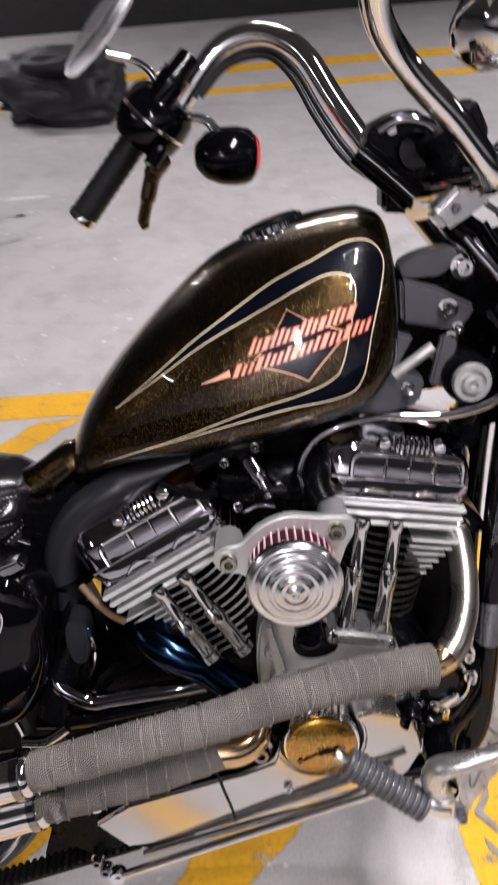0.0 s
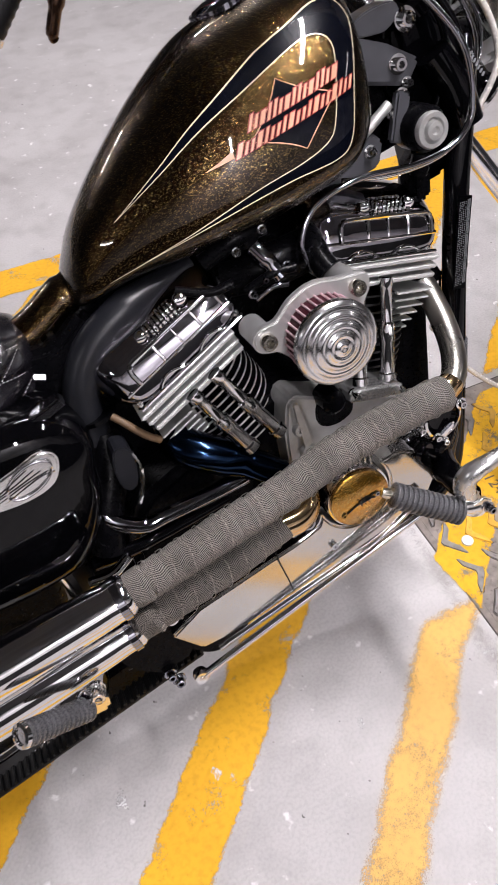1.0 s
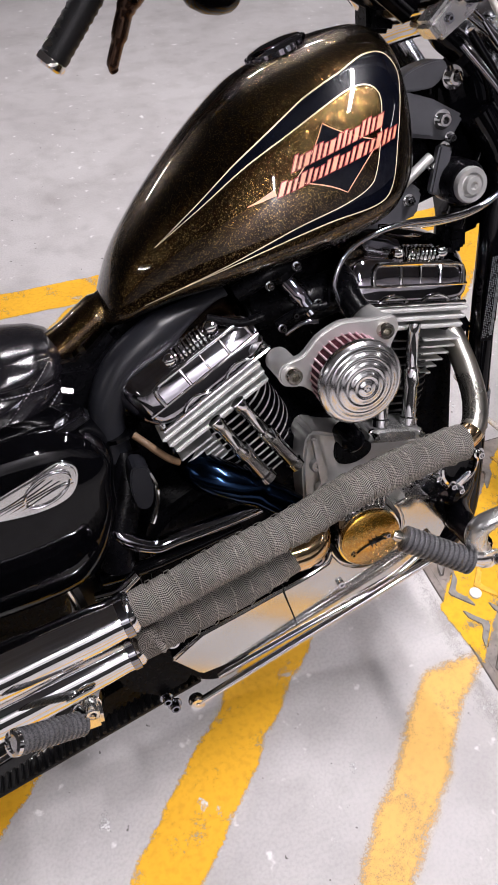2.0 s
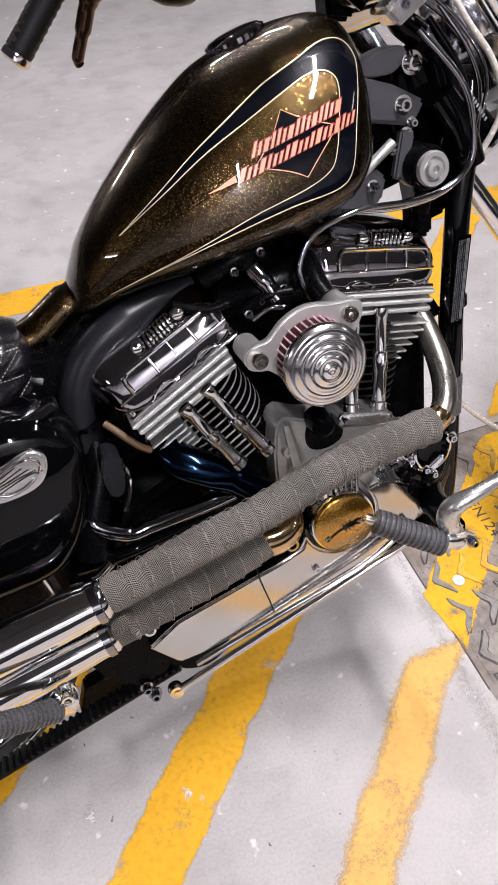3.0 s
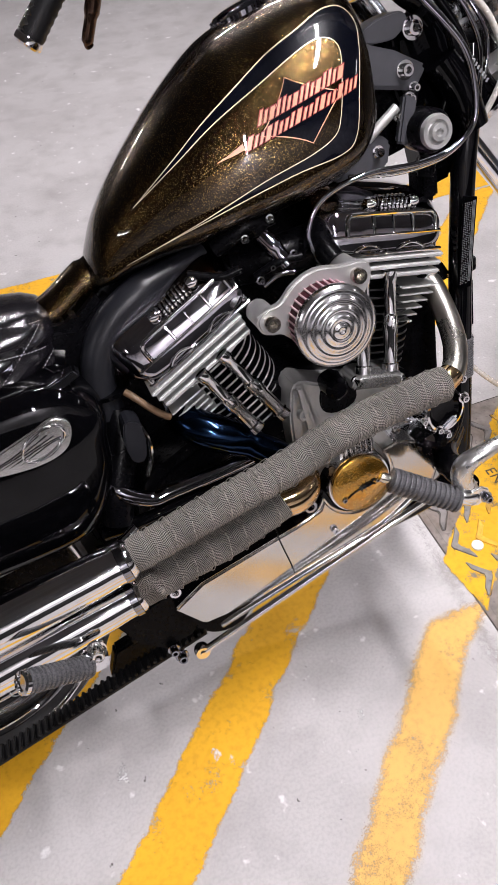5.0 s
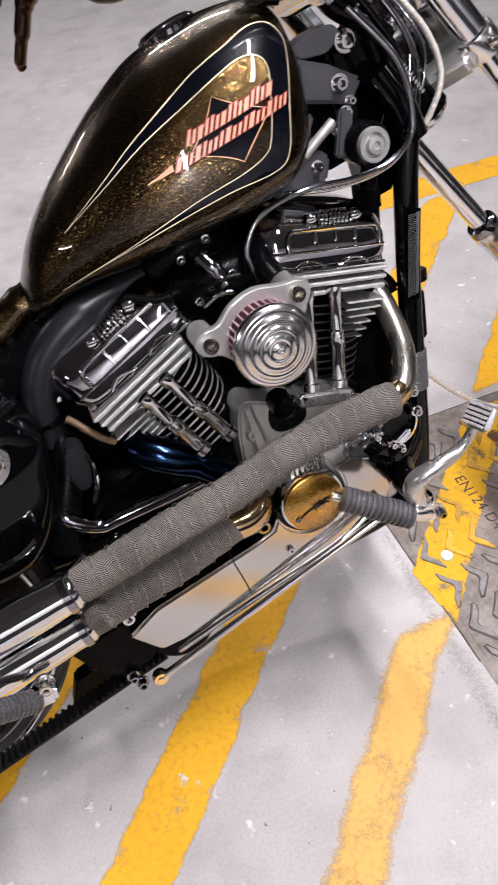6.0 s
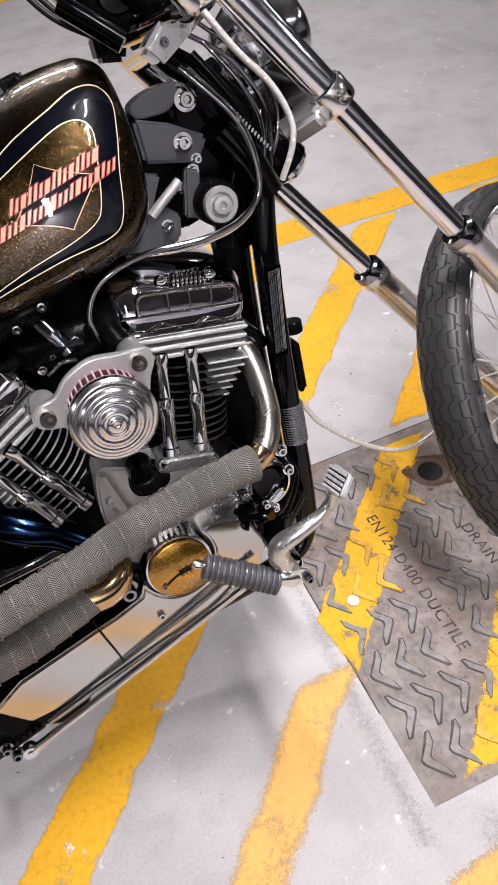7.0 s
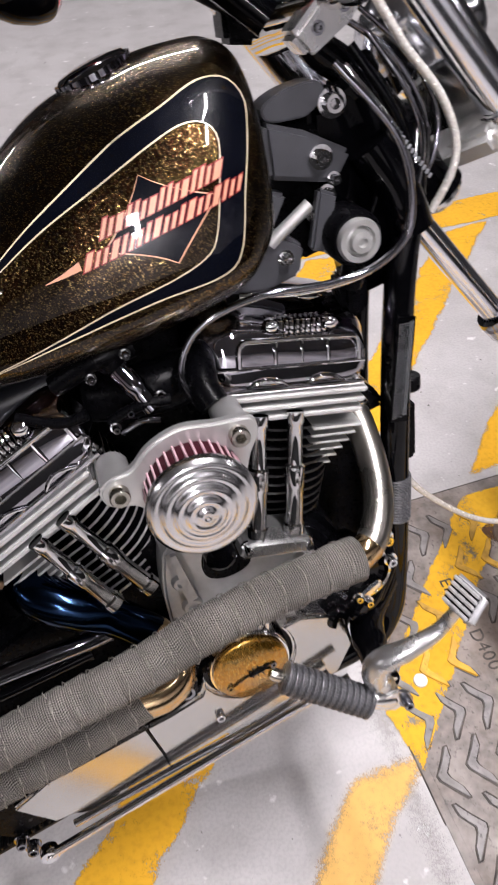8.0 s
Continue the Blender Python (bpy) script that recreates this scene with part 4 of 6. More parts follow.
# gold points cover
pc = part("points_housing", lathe([(.0, 0), (.052, 0), (.052, .045), (.050, .050), (.047, .050)], V(.078, .135, .425), OUT, 48), CHROME, bike, "chrome points housing")
part("points_cover", lathe([(.0475, 0), (.047, .004), (.0445, .006), (0, .007)], V(.078, .186, .425), OUT, 48), GOLD, pc, "gold metal-flake points cover")
bm = bmesh.new()
for x0, u0, x1, u1, w in ((.053, .408, .076, .419, .0010), (.074, .4185, .092, .4225, .0034), (.092, .423, .100, .428, .0012), (.091, .421, .101, .419, .0012), (.077, .420, .072, .427, .0005), (.081, .421, .078, .429, .0005), (.085, .422, .085, .430, .0005),
                          (.079, .418, .078, .411, .0005), (.083, .418, .085, .411, .0005), (.087, .419, .092, .413, .0005)):
    sweep(bm, catmull([V(x0, .1935, u0), V((x0 + x1) / 2, .194, (u0 + u1) / 2 + .0012), V(x1, .1935, u1)], 3), w, 6)
part("cover_figure", bm, SATIN, pc, "small dark inlaid figure")
part("screw", bolt(V(.048, .190, .406), .004, .005), CHROME_DARK, pc)
part("screw", bolt(V(.105, .190, .424), .004, .005), CHROME_DARK, pc)
bm = bmesh.new()
for k in range(7):
    merge(bm, block(V(.056 + k * .0085, .155, .478 + .004 * math.sin(k / 6 * math.pi)), (.0045, .05, .028), .0012))
part("cooling_fins", bm, POLISHED, pc, "row of polished fins")

# chrome sprocket cover
SPR = [(-.244, .299), (-.203, .251), (-.165, .254), (-.122, .262), (.03, .305), (.192, .354), (.214, .398), (.206, .452), (.150, .470)]
SPR += [(.078 + .058 * math.cos(radians(q)), .425 + .058 * math.sin(radians(q))) for q in range(40, -181, -13)]
SPR += [(.012, .392), (-.03, .376), (-.07, .366), (-.127, .350), (-.193, .332)]
spr = part("sprocket_cover", plate(SPR, .13, .178, .004, seg=3), PLATE, bike, "mirror chrome sprocket cover")
part("cover_bolt", bolt(V(.030, .176, .348), .006, .009), CHROME, spr)
part("cover_bolt", bolt(V(-.236, .16, .335), .010, .022), CHROME, spr)
part("engine_bolt", bolt(V(-.003, .16, .405), .011, .02), CHROME_DARK, bike)
part("mount_block", plate([(-.05, .44), (.01, .43), (.035, .415), (.02, .375), (-.03, .38)], .11, .155, .006), BLACK, bike)
part("cable_tie", tube([V(-.065, .186, .395), V(-.060, .1815, .36), V(-.050, .1805, .315), (V(-.046, .1815, .292))], .0012, 6), SATIN, spr)


def cylinder(name, x0, u0, deg, rocker, nf, label, rb_=0.0):
    """One cylinder: (x0, u0) is the middle of the head's top on the bike's centre plane, deg its tilt; s runs along the head, h up the bore."""
    ca, sa = math.cos(radians(deg)), math.sin(radians(deg))

    def at(s, R, h):
        return V(x0 + ca * s - sa * h, R, u0 + sa * s + ca * h)
    axis = (at(0, 0, 1) - at(0, 0, 0)).normalized()
    fr = (x0, u0, deg)
    cyl = part(name, lathe([(0, -.20), (.058, -.20), (.058, -.02), (0, -.02)], at(0, 0, 0), axis, 32), SATIN, bike, label)
    # barrel fins: black sides, bright machined rims; front rims darkened to stand for shade
    for k in range(nf):
        h = -.052 - k * .0125
        g = 1.0 - .012 * max(0, k - 6)
        bm = bmesh.new()
        n = 40
        loops = []
        for dh, q in ((-.0014, .93), (-.0016, 1.0), (.0016, 1.0), (.0014, .93)):
            lp = []
            for i in range(n):
                a = 2 * math.pi * i / n
                c, d = math.cos(a), math.sin(a)
                lp.append(bm.verts.new(at(math.copysign(abs(c) ** .75, c) * (.066 if rb_ < 0 else .079) * g * q, math.copysign(abs(d) ** .75, d) * .098 * g * q, h + dh)))
            loops.append(lp)
        for a, (la, lb) in enumerate(zip(loops, loops[1:])):
            for i in range(n):
                bm.faces.new((la[i], la[(i + 1) % n], lb[(i + 1) % n], lb[i])).material_index = 1 if a == 1 else 0
        bm.faces.new(loops[0])
        bm.faces.new(loops[-1])
        part("fin", bm, [SATIN, FIN_SHADED if rb_ < 0 else FIN], cyl, smooth=30)
    # head: three long brushed fins with dark gaps, and short ones below
    part("head", plate([(-.072, -.038), (.072, -.038), (.074, 0), (-.074, 0)], -.09, .106 + rb_, .004, fr), SATIN, cyl)
    for k in range(3):
        h = -.001 - k * .0125
        part("head_fin", plate([(-.083 + .002 * k, h - .0065), (.081 - .002 * k, h - .0065), (.082 - .002 * k, h), (-.084 + .002 * k, h)], -.10, .124 + rb_, .0020, fr), FIN, cyl, "brushed bright head fin")
    # rocker box: one rounded chrome casting, higher and longer towards its middle
    a, b = rocker
    bm = bmesh.new()
    loops = []
    for R, da, db, top, bot in ((-.085, -.004, 0, .060, .001), (-.07, -.018, .003, .074, .001), (-.02, -.027, .012, .090, .001), (.04, -.026, .013, .089, .001), (.080, -.018, .010, .080, .001), (.100, -.006, .004, .071, .001),
                                (.107, .001, .003, .066, .001), (.1115, .007, -.001, .060, .003), (.1130, .015, -.008, .053, .008), (.1140, .032, -.025, .045, .014), (.1145, .055, -.050, .036, .022)):
        lp = []
        e0, e1 = a + da, b + db
        for i in range(40):
            q = 2 * math.pi * (i + .5) / 40
            c, d = math.cos(q), math.sin(q)
            cc, dd = math.copysign(abs(c) ** .42, c), math.copysign(abs(d) ** .5, d)
            slope = 1.0 - .10 * cc if dd > 0 else 1.0
            hh = bot + (top - bot) * (.5 + dd * .5) * slope
            lp.append(bm.verts.new(at((e0 + e1) / 2 + cc * (e1 - e0) / 2, R + rb_ - (.22 * (hh - .03) + .10 * abs(hh - .03)) * min(1.0, max(0.0, (R - .05) / .05)), hh)))
        loops.append(lp)
    for la, lb in zip(loops, loops[1:]):
        for i in range(40):
            bm.faces.new((la[i], la[(i + 1) % 40], lb[(i + 1) % 40], lb[i]))
    bm.faces.new(loops[0])
    bm.faces.new(loops[-1])
    rb = part("rocker_box", bm, ROCKER, cyl, "mirror chrome rocker box", 60)
    F = .113 + rb_
    def face(sv, hv, out=0.0):
        return at(sv, F + out - .22 * (hv - .03) - .10 * abs(hv - .03), hv)
    part("gasket", tube([face(a + .004, .029, .001), face((a + b) / 2, .029, .0016), face(b - .001, .029, .001)], .0022, 8, 2), CHROME, rb, "bright parting line of the rocker box")
    part("gasket", tube([face(a + .004, .004, .003), face((a + b) / 2, .004, .003), face(b - .001, .004, .003)], .0028, 8, 2), CHROME, rb)
    x0_, x1_ = a + .028, b - .008
    # raised rail round the upper half of the face, rounded at its corners
    rail = [face(x0_, .030, .001), face(x0_, .046, .002)] + [face(x0_ + .010 - .010 * math.cos(radians(q)), .046 + .011 * math.sin(radians(q)), .002) for q in (30, 60, 90)]
    rail += [face((x0_ + x1_) / 2, .058, .003)] + [face(x1_ - .008 + .008 * math.sin(radians(q)), .048 + .008 * math.cos(radians(q)), .002) for q in (0, 30, 60, 90)] + [face(x1_, .030, .001)]
    part("face_frame", sweep(bmesh.new(), rail, [.0036] * 6 + [.0030] * (len(rail) - 6), 9), CHROME, rb, "raised chrome rail on the rocker box")
    for sv, wv in ((.30, .0042), (.52, .0024), (.74, .0042)):
        q = x0_ + (x1_ - x0_) * sv
        part("panel_rib", sweep(bmesh.new(), [face(q, .031, .0005), face(q, .044, .0022), face(q, .056, .0015)], wv * .6, 8), CHROME, rb)
    for sv in (.24, .72):
        q = x0_ + (x1_ - x0_) * sv
        part("scallop", tube([face(q - .024, .005, .001), face(q - .013, .013, .003), face(q, .016, .0035), face(q + .013, .012, .003), face(q + .024, .005, .001)], .0018, 7, 3), CHROME, rb, "cast scallop along the foot of the box")
    # coiled spring and its end caps along the top edge
    bm = bmesh.new()
    c0 = (a + b) / 2 - .012
    pts = [at(c0 + .050 * q / 96, .094 + rb_ + .0115 * math.cos(q * .5236), .067 + .0115 * math.sin(q * .5236)) for q in range(97)]
    sweep(bm, pts, .0025, 7)
    part("rib_coil", bm, CHROME, rb, "coiled chrome spring")
    for s in (c0 - .009, c0 + .059):
        part("coil_end", lathe([(0, -.007), (.007, -.007), (.0095, -.002), (.0095, .003), (.006, .008), (0, .008)], at(s, .097 + rb_, .070), at(1, 0, 0) - at(0, 0, 0), 16), CHROME, rb)
    for s in (a + .006, b - .004):
        part("box_bolt", bolt(at(s, .104 + rb_, -.002), .0045, .020, axis), CHROME, rb)
    return cyl, at


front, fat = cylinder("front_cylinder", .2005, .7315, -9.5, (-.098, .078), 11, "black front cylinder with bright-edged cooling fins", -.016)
rear, rat = cylinder("rear_cylinder", -.1175, .680, 28.3, (-.078, .104), 11, "black rear cylinder with bright-edged cooling fins", .008)
# intake side of each head carries short fins
for k in range(5):
    h = -.052 - k * .011
    part("port_fin", plate([(-.085 + .004 * k, h - .003), (-.030, h - .003), (-.030, h), (-.085 + .004 * k, h)], .0, .118 - .003 * k, .0012, (-.1175, .680, 28.3)), FIN, rear, "short bright fin")
for k in range(6):
    h = -.050 - k * .0125
    part("port_fin", plate([(.020, h - .003), (.082 - .005 * k, h - .003), (.082 - .005 * k, h), (.020, h)], .0, .105 - .005 * k, .0012, (.2005, .7315, -9.5)), FIN, front, "short bright fin")


def pushrod(a, b, parent):
    """A chrome pushrod tube with its keeper and end cups."""
    a, b = V(*a), V(*b)
    d = (b - a).normalized()
    L = (b - a).length
    pr = part("pushrod_tube", lathe([(0, 0), (.0100, 0), (.0100, .012), (.0086, .014), (.0086, L * .42), (.0115, L * .44), (.0115, L * .60), (.0102, L * .62), (.0102, L - .012), (.0125, L - .010), (.0125, L), (0, L)], a, d, 24), CHROME, parent, "chrome pushrod tube")
    m = a + d * L * .5 + V(0, .0098, 0)
    part("keeper", sweep(bmesh.new(), [m - d * .012, m - d * .006, m, m + d * .006, m + d * .012], [.0015, .0035, .004, .0035, .0015], 8), POLISHED, pr)


pushrod((.190, .112, .712), (.163, .145, .574), front)
pushrod((.149, .112, .718), (.119, .145, .582), front)
pushrod((-.117, .135, .652), (-.055, .148, .548), rear)
pushrod((-.083, .135, .671), (-.012, .148, .557), rear)
for p, a in (((.139, .142, .570), -12),):
    lb = part("lifter_block", plate([(-.046, -.012), (.046, -.012), (.042, .004), (.030, .010), (-.030, .010), (-.042, .004)], .105, .162, .004, (p[0], p[2], a)), CAST, bike, "polished lifter block")
    for s in (-.036, .036):
        ca, sa = math.cos(radians(a)), math.sin(radians(a))
        part("block_bolt", bolt(V(p[0] + ca * s, .15, p[2] + sa * s), .005, .018), CHROME, lb)

# air cleaner
AC = (.054, .703)
air = part("backing_plate", plate(round_poly([(-.038, .722), (-.034, .704), (-.020, .697), (-.006, .694), (.012, .678), (.030, .665), (.060, .660), (.088, .670), (.108, .695), (.118, .722), (.128, .742), (.124, .762), (.104, .765), (.085, .766), (.05, .770), (.018, .758), (-.004, .738), (-.022, .734)], 4), .172, .185, .003), SATIN_ALU, bike, "satin aluminium air cleaner backing plate")
part("filter_core", lathe([(.0495, 0), (.0505, .004), (.0505, .042), (.0495, .046), (0, .046)], V(AC[0], .183, AC[1]), OUT, 64), FILTER_RED, air, "red cotton filter")
bm = bmesh.new()
for k in range(34):
    a = 2 * math.pi * k / 34
    o = V(AC[0] + .0508 * math.cos(a), .184, AC[1] + .0508 * math.sin(a))
    sweep(bm, [o, o + OUT * .033], .0015, 6)
part("filter_pleats", bm, PLEAT, air, "pale pleats round the filter")
prof = [(0, .0), (.0530, .0), (.0555, .003), (.0560, .008), (.0550, .0115), (.0530, .0135)]
for k in range(1, 67):
    r = .0530 - .000776 * k
    prof.append((r, .0135 + .0150 * (1 - (r / .053) ** 1.6) + .0008 * math.sin(2 * math.pi * (.053 - r) / .0112)))
prof.append((0, .0290))
part("air_cover", lathe(prof, V(AC[0], .216, AC[1]), OUT, 72), RINGS, air, "polished round cover with stepped concentric rings", 25)
for x, u in ((-.020, .7155), (.107, .7475)):
    part("boss_bolt", bolt(V(x, .178, u), .0105, .018), BRASS, air, "large socket cap bolt")
    part("boss", lathe([(.017, -.05), (.017, 0), (.0155, .004), (0, .004)], V(x, .180, u), OUT, 24), SATIN_ALU, air)
# intake, plug, hoses
part("intake_elbow", tube([V(.10, .07, .79), V(.094, .10, .782), V(.092, .118, .770), V(.098, .132, .756)], .017, 18), SATIN, bike, "black rubber intake elbow")
part("sensor", tube([V(.012, .10, .806), V(.024, .112, .787), V(.036, .122, .764)], [.0125] * 7 + [.0105] * 6, 12), CHROME_DARK, bike, "dark metal sensor body")
part("sensor_cap", disc(V(.009, .098, .812), .016, .010, Vector((-.4, 0, .9))), SATIN, bike)
part("manifold", tube([V(-.02, .05, .76), V(.04, .075, .765), V(.10, .06, .765)], .03, 16), SATIN, bike)
for a, b, r, m in (((-.01, .11, .755), (.055, .125, .772), .006, SATIN), ((.0, .115, .742), (.04, .13, .755), .004, CHROME_DARK), ((-.055, .09, .80), (.03, .10, .828), .012, SATIN)):
    part("hose", tube([V(*a), V((a[0] + b[0]) / 2, a[1] + .012, (a[2] + b[2]) / 2 + .008), V(*b)], r, 10), m, bike)
for x, u in ((.046, .776), (.012, .767), (-.006, .752), (.020, .830), (-.018, .812)):
    part("small_bolt", bolt(V(x, .118, u), .004, .01), CHROME, bike)

# ---- exhaust ----
hdr = part("front_header", tube([V(.262, .01, .672), V(.279, .055, .662), V(.281, .095, .630), V(.273, .137, .600), V(.259, .168, .582), V(.241, .190, .567), V(.218, .198, .557), V(.17, .203, .560)], .0180, 22), BURNT, bike, "bare steel front exhaust pipe, heat-tinted")
part("header_collar", lathe([(.0180, -.006), (.0225, -.005), (.0235, 0), (.0225, .006), (.0180, .008)], V(.279, .056, .661), V(.15, .78, -.55), 28), POLISHED, hdr, "bright collar at the exhaust port")
part("header_band", lathe([(.0178, -.012), (.0188, -.009), (.0188, .009), (.0178, .012)], V(.229, .1955, .561), V(-.9, .3, -.30), 28), HEAT, hdr, "gold heat-tinted band before the wrap")


def wrapped(pts, r, pitch, label, name="exhaust_pipe"):
    """A pipe bandaged in overlapping turns of woven tape."""
    L = sum((b - a).length for a, b in zip(catmull(pts), catmull(pts)[1:]))
    n = int(L / .0045)
    c = path3(pts, n)
    rad = []
    for k in range(n):
        f = (k * L / n / pitch) % 1.0
        rad.append(r + .0016 * (1 - f) + .0008 * noise.noise(Vector((k * .11, r * 50, 0))) - (.0016 if f > .93 else 0))
    pipe = part(name, sweep(bmesh.new(), c, rad, 30), WRAP, bike, label)
    # tape edges run a little askew round the pipe
    for q in range(1, int(L / pitch)):
        k = min(n - 3, int(q * pitch / L * n))
        d = (c[k + 1] - c[k - 1]).normalized()
        s = d.cross(Vector((0, 0, 1))).normalized()
        u = d.cross(s)
        ring = [c[k] + (s * math.cos(a) + u * math.sin(a)) * (r + .0022 + .0004 * math.sin(9 * a)) + d * (.009 * math.sin(a + .6) + .0007 * math.sin(5 * a + q)) for a in [2 * math.pi * i / 56 for i in range(57)]]
        part("tape_edge", sweep(bmesh.new(), ring, .0007, 5), TAPE_EDGE, pipe)
    return pipe


wrapped([V(.217, .200, .556), V(.195, .203, .557), V(.136, .207, .552), V(.041, .217, .540), V(-.047, .227, .518), V(-.136, .236, .504), V(-.219, .243, .487), V(-.285, .247, .474)], .0245, .0265, "front exhaust pipe bandaged in grey woven heat wrap")
wrapped([V(-.052, .205, .452), V(-.10, .210, .436), V(-.141, .213, .424), V(-.202, .217, .411), V(-.288, .222, .392)], .0238, .0265, "rear exhaust pipe bandaged in grey woven heat wrap")
for k in range(7):
    a = radians(-70 + 42 * k)
    part("wrap_fold", tube([V(-.255, .245 + .02 * math.cos(a), .412 + .012 * math.sin(a)), V(-.266, .252, .425 + .004 * k - .01), V(-.284, .248 + .006 * math.sin(a), .418 + .010 * math.cos(a * 2))], .0045, 6, 4), WRAP, bike, "bunched end of the heat wrap")
part("rear_header", tube([V(-.160, .05, .585), V(-.145, .10, .566), V(-.122, .12, .553), V(-.092, .128, .536), V(-.055, .134, .510), V(-.022, .148, .484)], [.012, .014, .018, .022, .025, .027, .028] + [.028] * 12 + [.027, .026, .025] + [.0235] * 9, 20), BLUED, bike, "blued rear exhaust pipe")
part("rear_header_end", tube([V(-.024, .146, .485), V(-.008, .17, .470), V(-.012, .193, .456), V(-.030, .204, .450), V(-.06, .206, .45)], .0238, 20), HEAT, bike, "gold heat-tinted bend of the rear exhaust pipe")
for a, b, nm in (((-.280, .246, .474), (-.80, .262, .385), "muffler"), ((-.282, .221, .393), (-.80, .245, .300), "muffler")):
    a, b = V(*a), V(*b)
    d = (b - a).normalized()
    L = (b - a).length
    mf = part(nm, lathe([(.024, 0), (.0275, .004), (.0285, .012), (.0285, .03), (.030, .05), (.0345, .16), (.037, .3), (.037, L - .01), (.034, L), (.028, L)], a, d, 40), CHROME, bike, "straight chrome muffler")
    part("clamp", lathe([(.0285, .008), (.0305, .009), (.0305, .019), (.0285, .02)], a, d, 32), CHROME_DARK, mf)

# brake rod, pegs, pedal
rod = part("brake_rod", tube([V(-.221, .192, .213), V(.0, .198, .297), V(.196, .205, .372)], .0058, 12), CHROME, bike, "polished brake rod")
part("rod_end", lathe([(0, -.004), (.011, -.004), (.0125, 0), (.0125, .008), (.011, .012), (.005, .012), (.004, .014), (0, .014)], V(-.221, .185, .213), OUT, 20), CHROME, rod)
part("side_rail", tube([V(-.18, .182, .243), V(-.03, .186, .292), V(.10, .190, .334), V(.175, .186, .372)], .0050, 10), CHROME, bike)


def ribbed_peg(a, b, r, n, parent_label):
    """A rubber footpeg with raised rings and a steel tip."""
    a, b = V(*a), V(*b)
    d = (b - a).normalized()
    L = (b - a).length
    prof = [(0, 0), (r * .8, 0)]
    for k in range(n):
        h = L * (k + .08) / n
        prof += [(r * .84, h), (r * .97, h + L * .15 / n), (r, h + L * .4 / n), (r * .97, h + L * .65 / n), (r * .84, h + L * .8 / n)]
    prof += [(r * .7, L), (0, L)]
    pg = part("footpeg", lathe(prof, a, d, 28), PEG_RUBBER, bike, parent_label)
    return pg, a, b, d


pg, a, b, d = ribbed_peg((.196, .270, .398), (.104, .239, .452), .0195, 14, "ribbed grey rubber footpeg, folded")
part("peg_tip", lathe([(.007, 0), (.008, .010), (.006, .016), (0, .017)], b, d, 14), BRASS, pg, "bare metal tip")
clev = part("peg_clevis", lathe([(0, -.016), (.015, -.016), (.017, -.012), (.017, .010), (.013, .016), (0, .016)], V(.212, .266, .402), Vector((.85, -.15, -.45)), 24), POLISHED, bike, "polished footpeg clevis")
for s in (.012, -.012):
    part("ear", plate([(.205, .392), (.222, .384), (.240, .392), (.243, .408), (.228, .418), (.208, .414)], .266 + s - .003, .266 + s + .003, .0025), POLISHED, clev)
part("clevis_bolt", bolt(V(.236, .279, .396), .006, .012), CHROME_DARK, bike)
part("peg_mount", tube([V(.222, .255, .408), V(.23, .20, .40), V(.25, .14, .395), V(.30, .08, .39)], [.018] * 7 + [.022] * 12, 16), BLACK, bike)
arm_path = catmull([V(.219, .262, .402), V(.208, .262, .428), V(.209, .265, .450), V(.220, .270, .463), V(.243, .275, .474), V(.272, .276, .485), V(.290, .278, .503), V(.300, .284, .526)], 6)
arm_r = [float(np.interp(k / (len(arm_path) - 1), (0, .2, .4, .62, .80, 1), (.0150, .0165, .0150, .0112, .0078, .0068))) for k in range(len(arm_path))]
arm = part("brake_pedal", sweep(bmesh.new(), arm_path, arm_r, 18), CAST, bike, "polished brake pedal arm")
px_ = V(.03, .98, .17).normalized()
pn = V(-.79, -.07, .60)
pn = (pn - px_ * pn.dot(px_)).normalized()
py_ = pn.cross(px_)
rot = Matrix((px_, py_, pn)).transposed()
PADC = V(.3027, .2889, .538)
pad = part("pedal_pad", block(PADC, (.060, .038, .010), .005, rot, 3), PAD, arm, "bright metal pedal pad with dark slots between its ribs")
part("pad_slots", block(PADC + pn * .0046, (.050, .032, .002), .0008, rot), RUBBER, pad, "dark slots")
for k in range(5):
    for q in (-1, 0, 1):
        part("pad_rib", block(PADC + pn * .0062 + py_ * (-.0136 + k * .0068) + px_ * (q * .0163), (.0158, .0044, .0036), .0012, rot), PAD, pad)
pg, a, b, d = ribbed_peg((-.378, .285, .352), (-.452, .330, .405), .0165, 14, "ribbed grey rubber rear footpeg")
part("peg_tip", lathe([(.0165, 0), (.0155, .005), (.011, .006), (.010, .003), (0, .003)], b, d, 20), CHROME, pg)
part("peg_clevis", plate([(-.392, .338), (-.352, .340), (-.350, .364), (-.372, .372), (-.392, .366)], .262, .292, .005), CHROME, bike)
part("clevis_bolt", bolt(V(-.363, .270, .366), .009, .022), POLISHED, bike)
part("peg_bracket", plate([(-.385, .36), (-.36, .41), (-.335, .42), (-.29, .36), (-.31, .33), (-.35, .345)], .19, .215, .004), SATIN, bike)

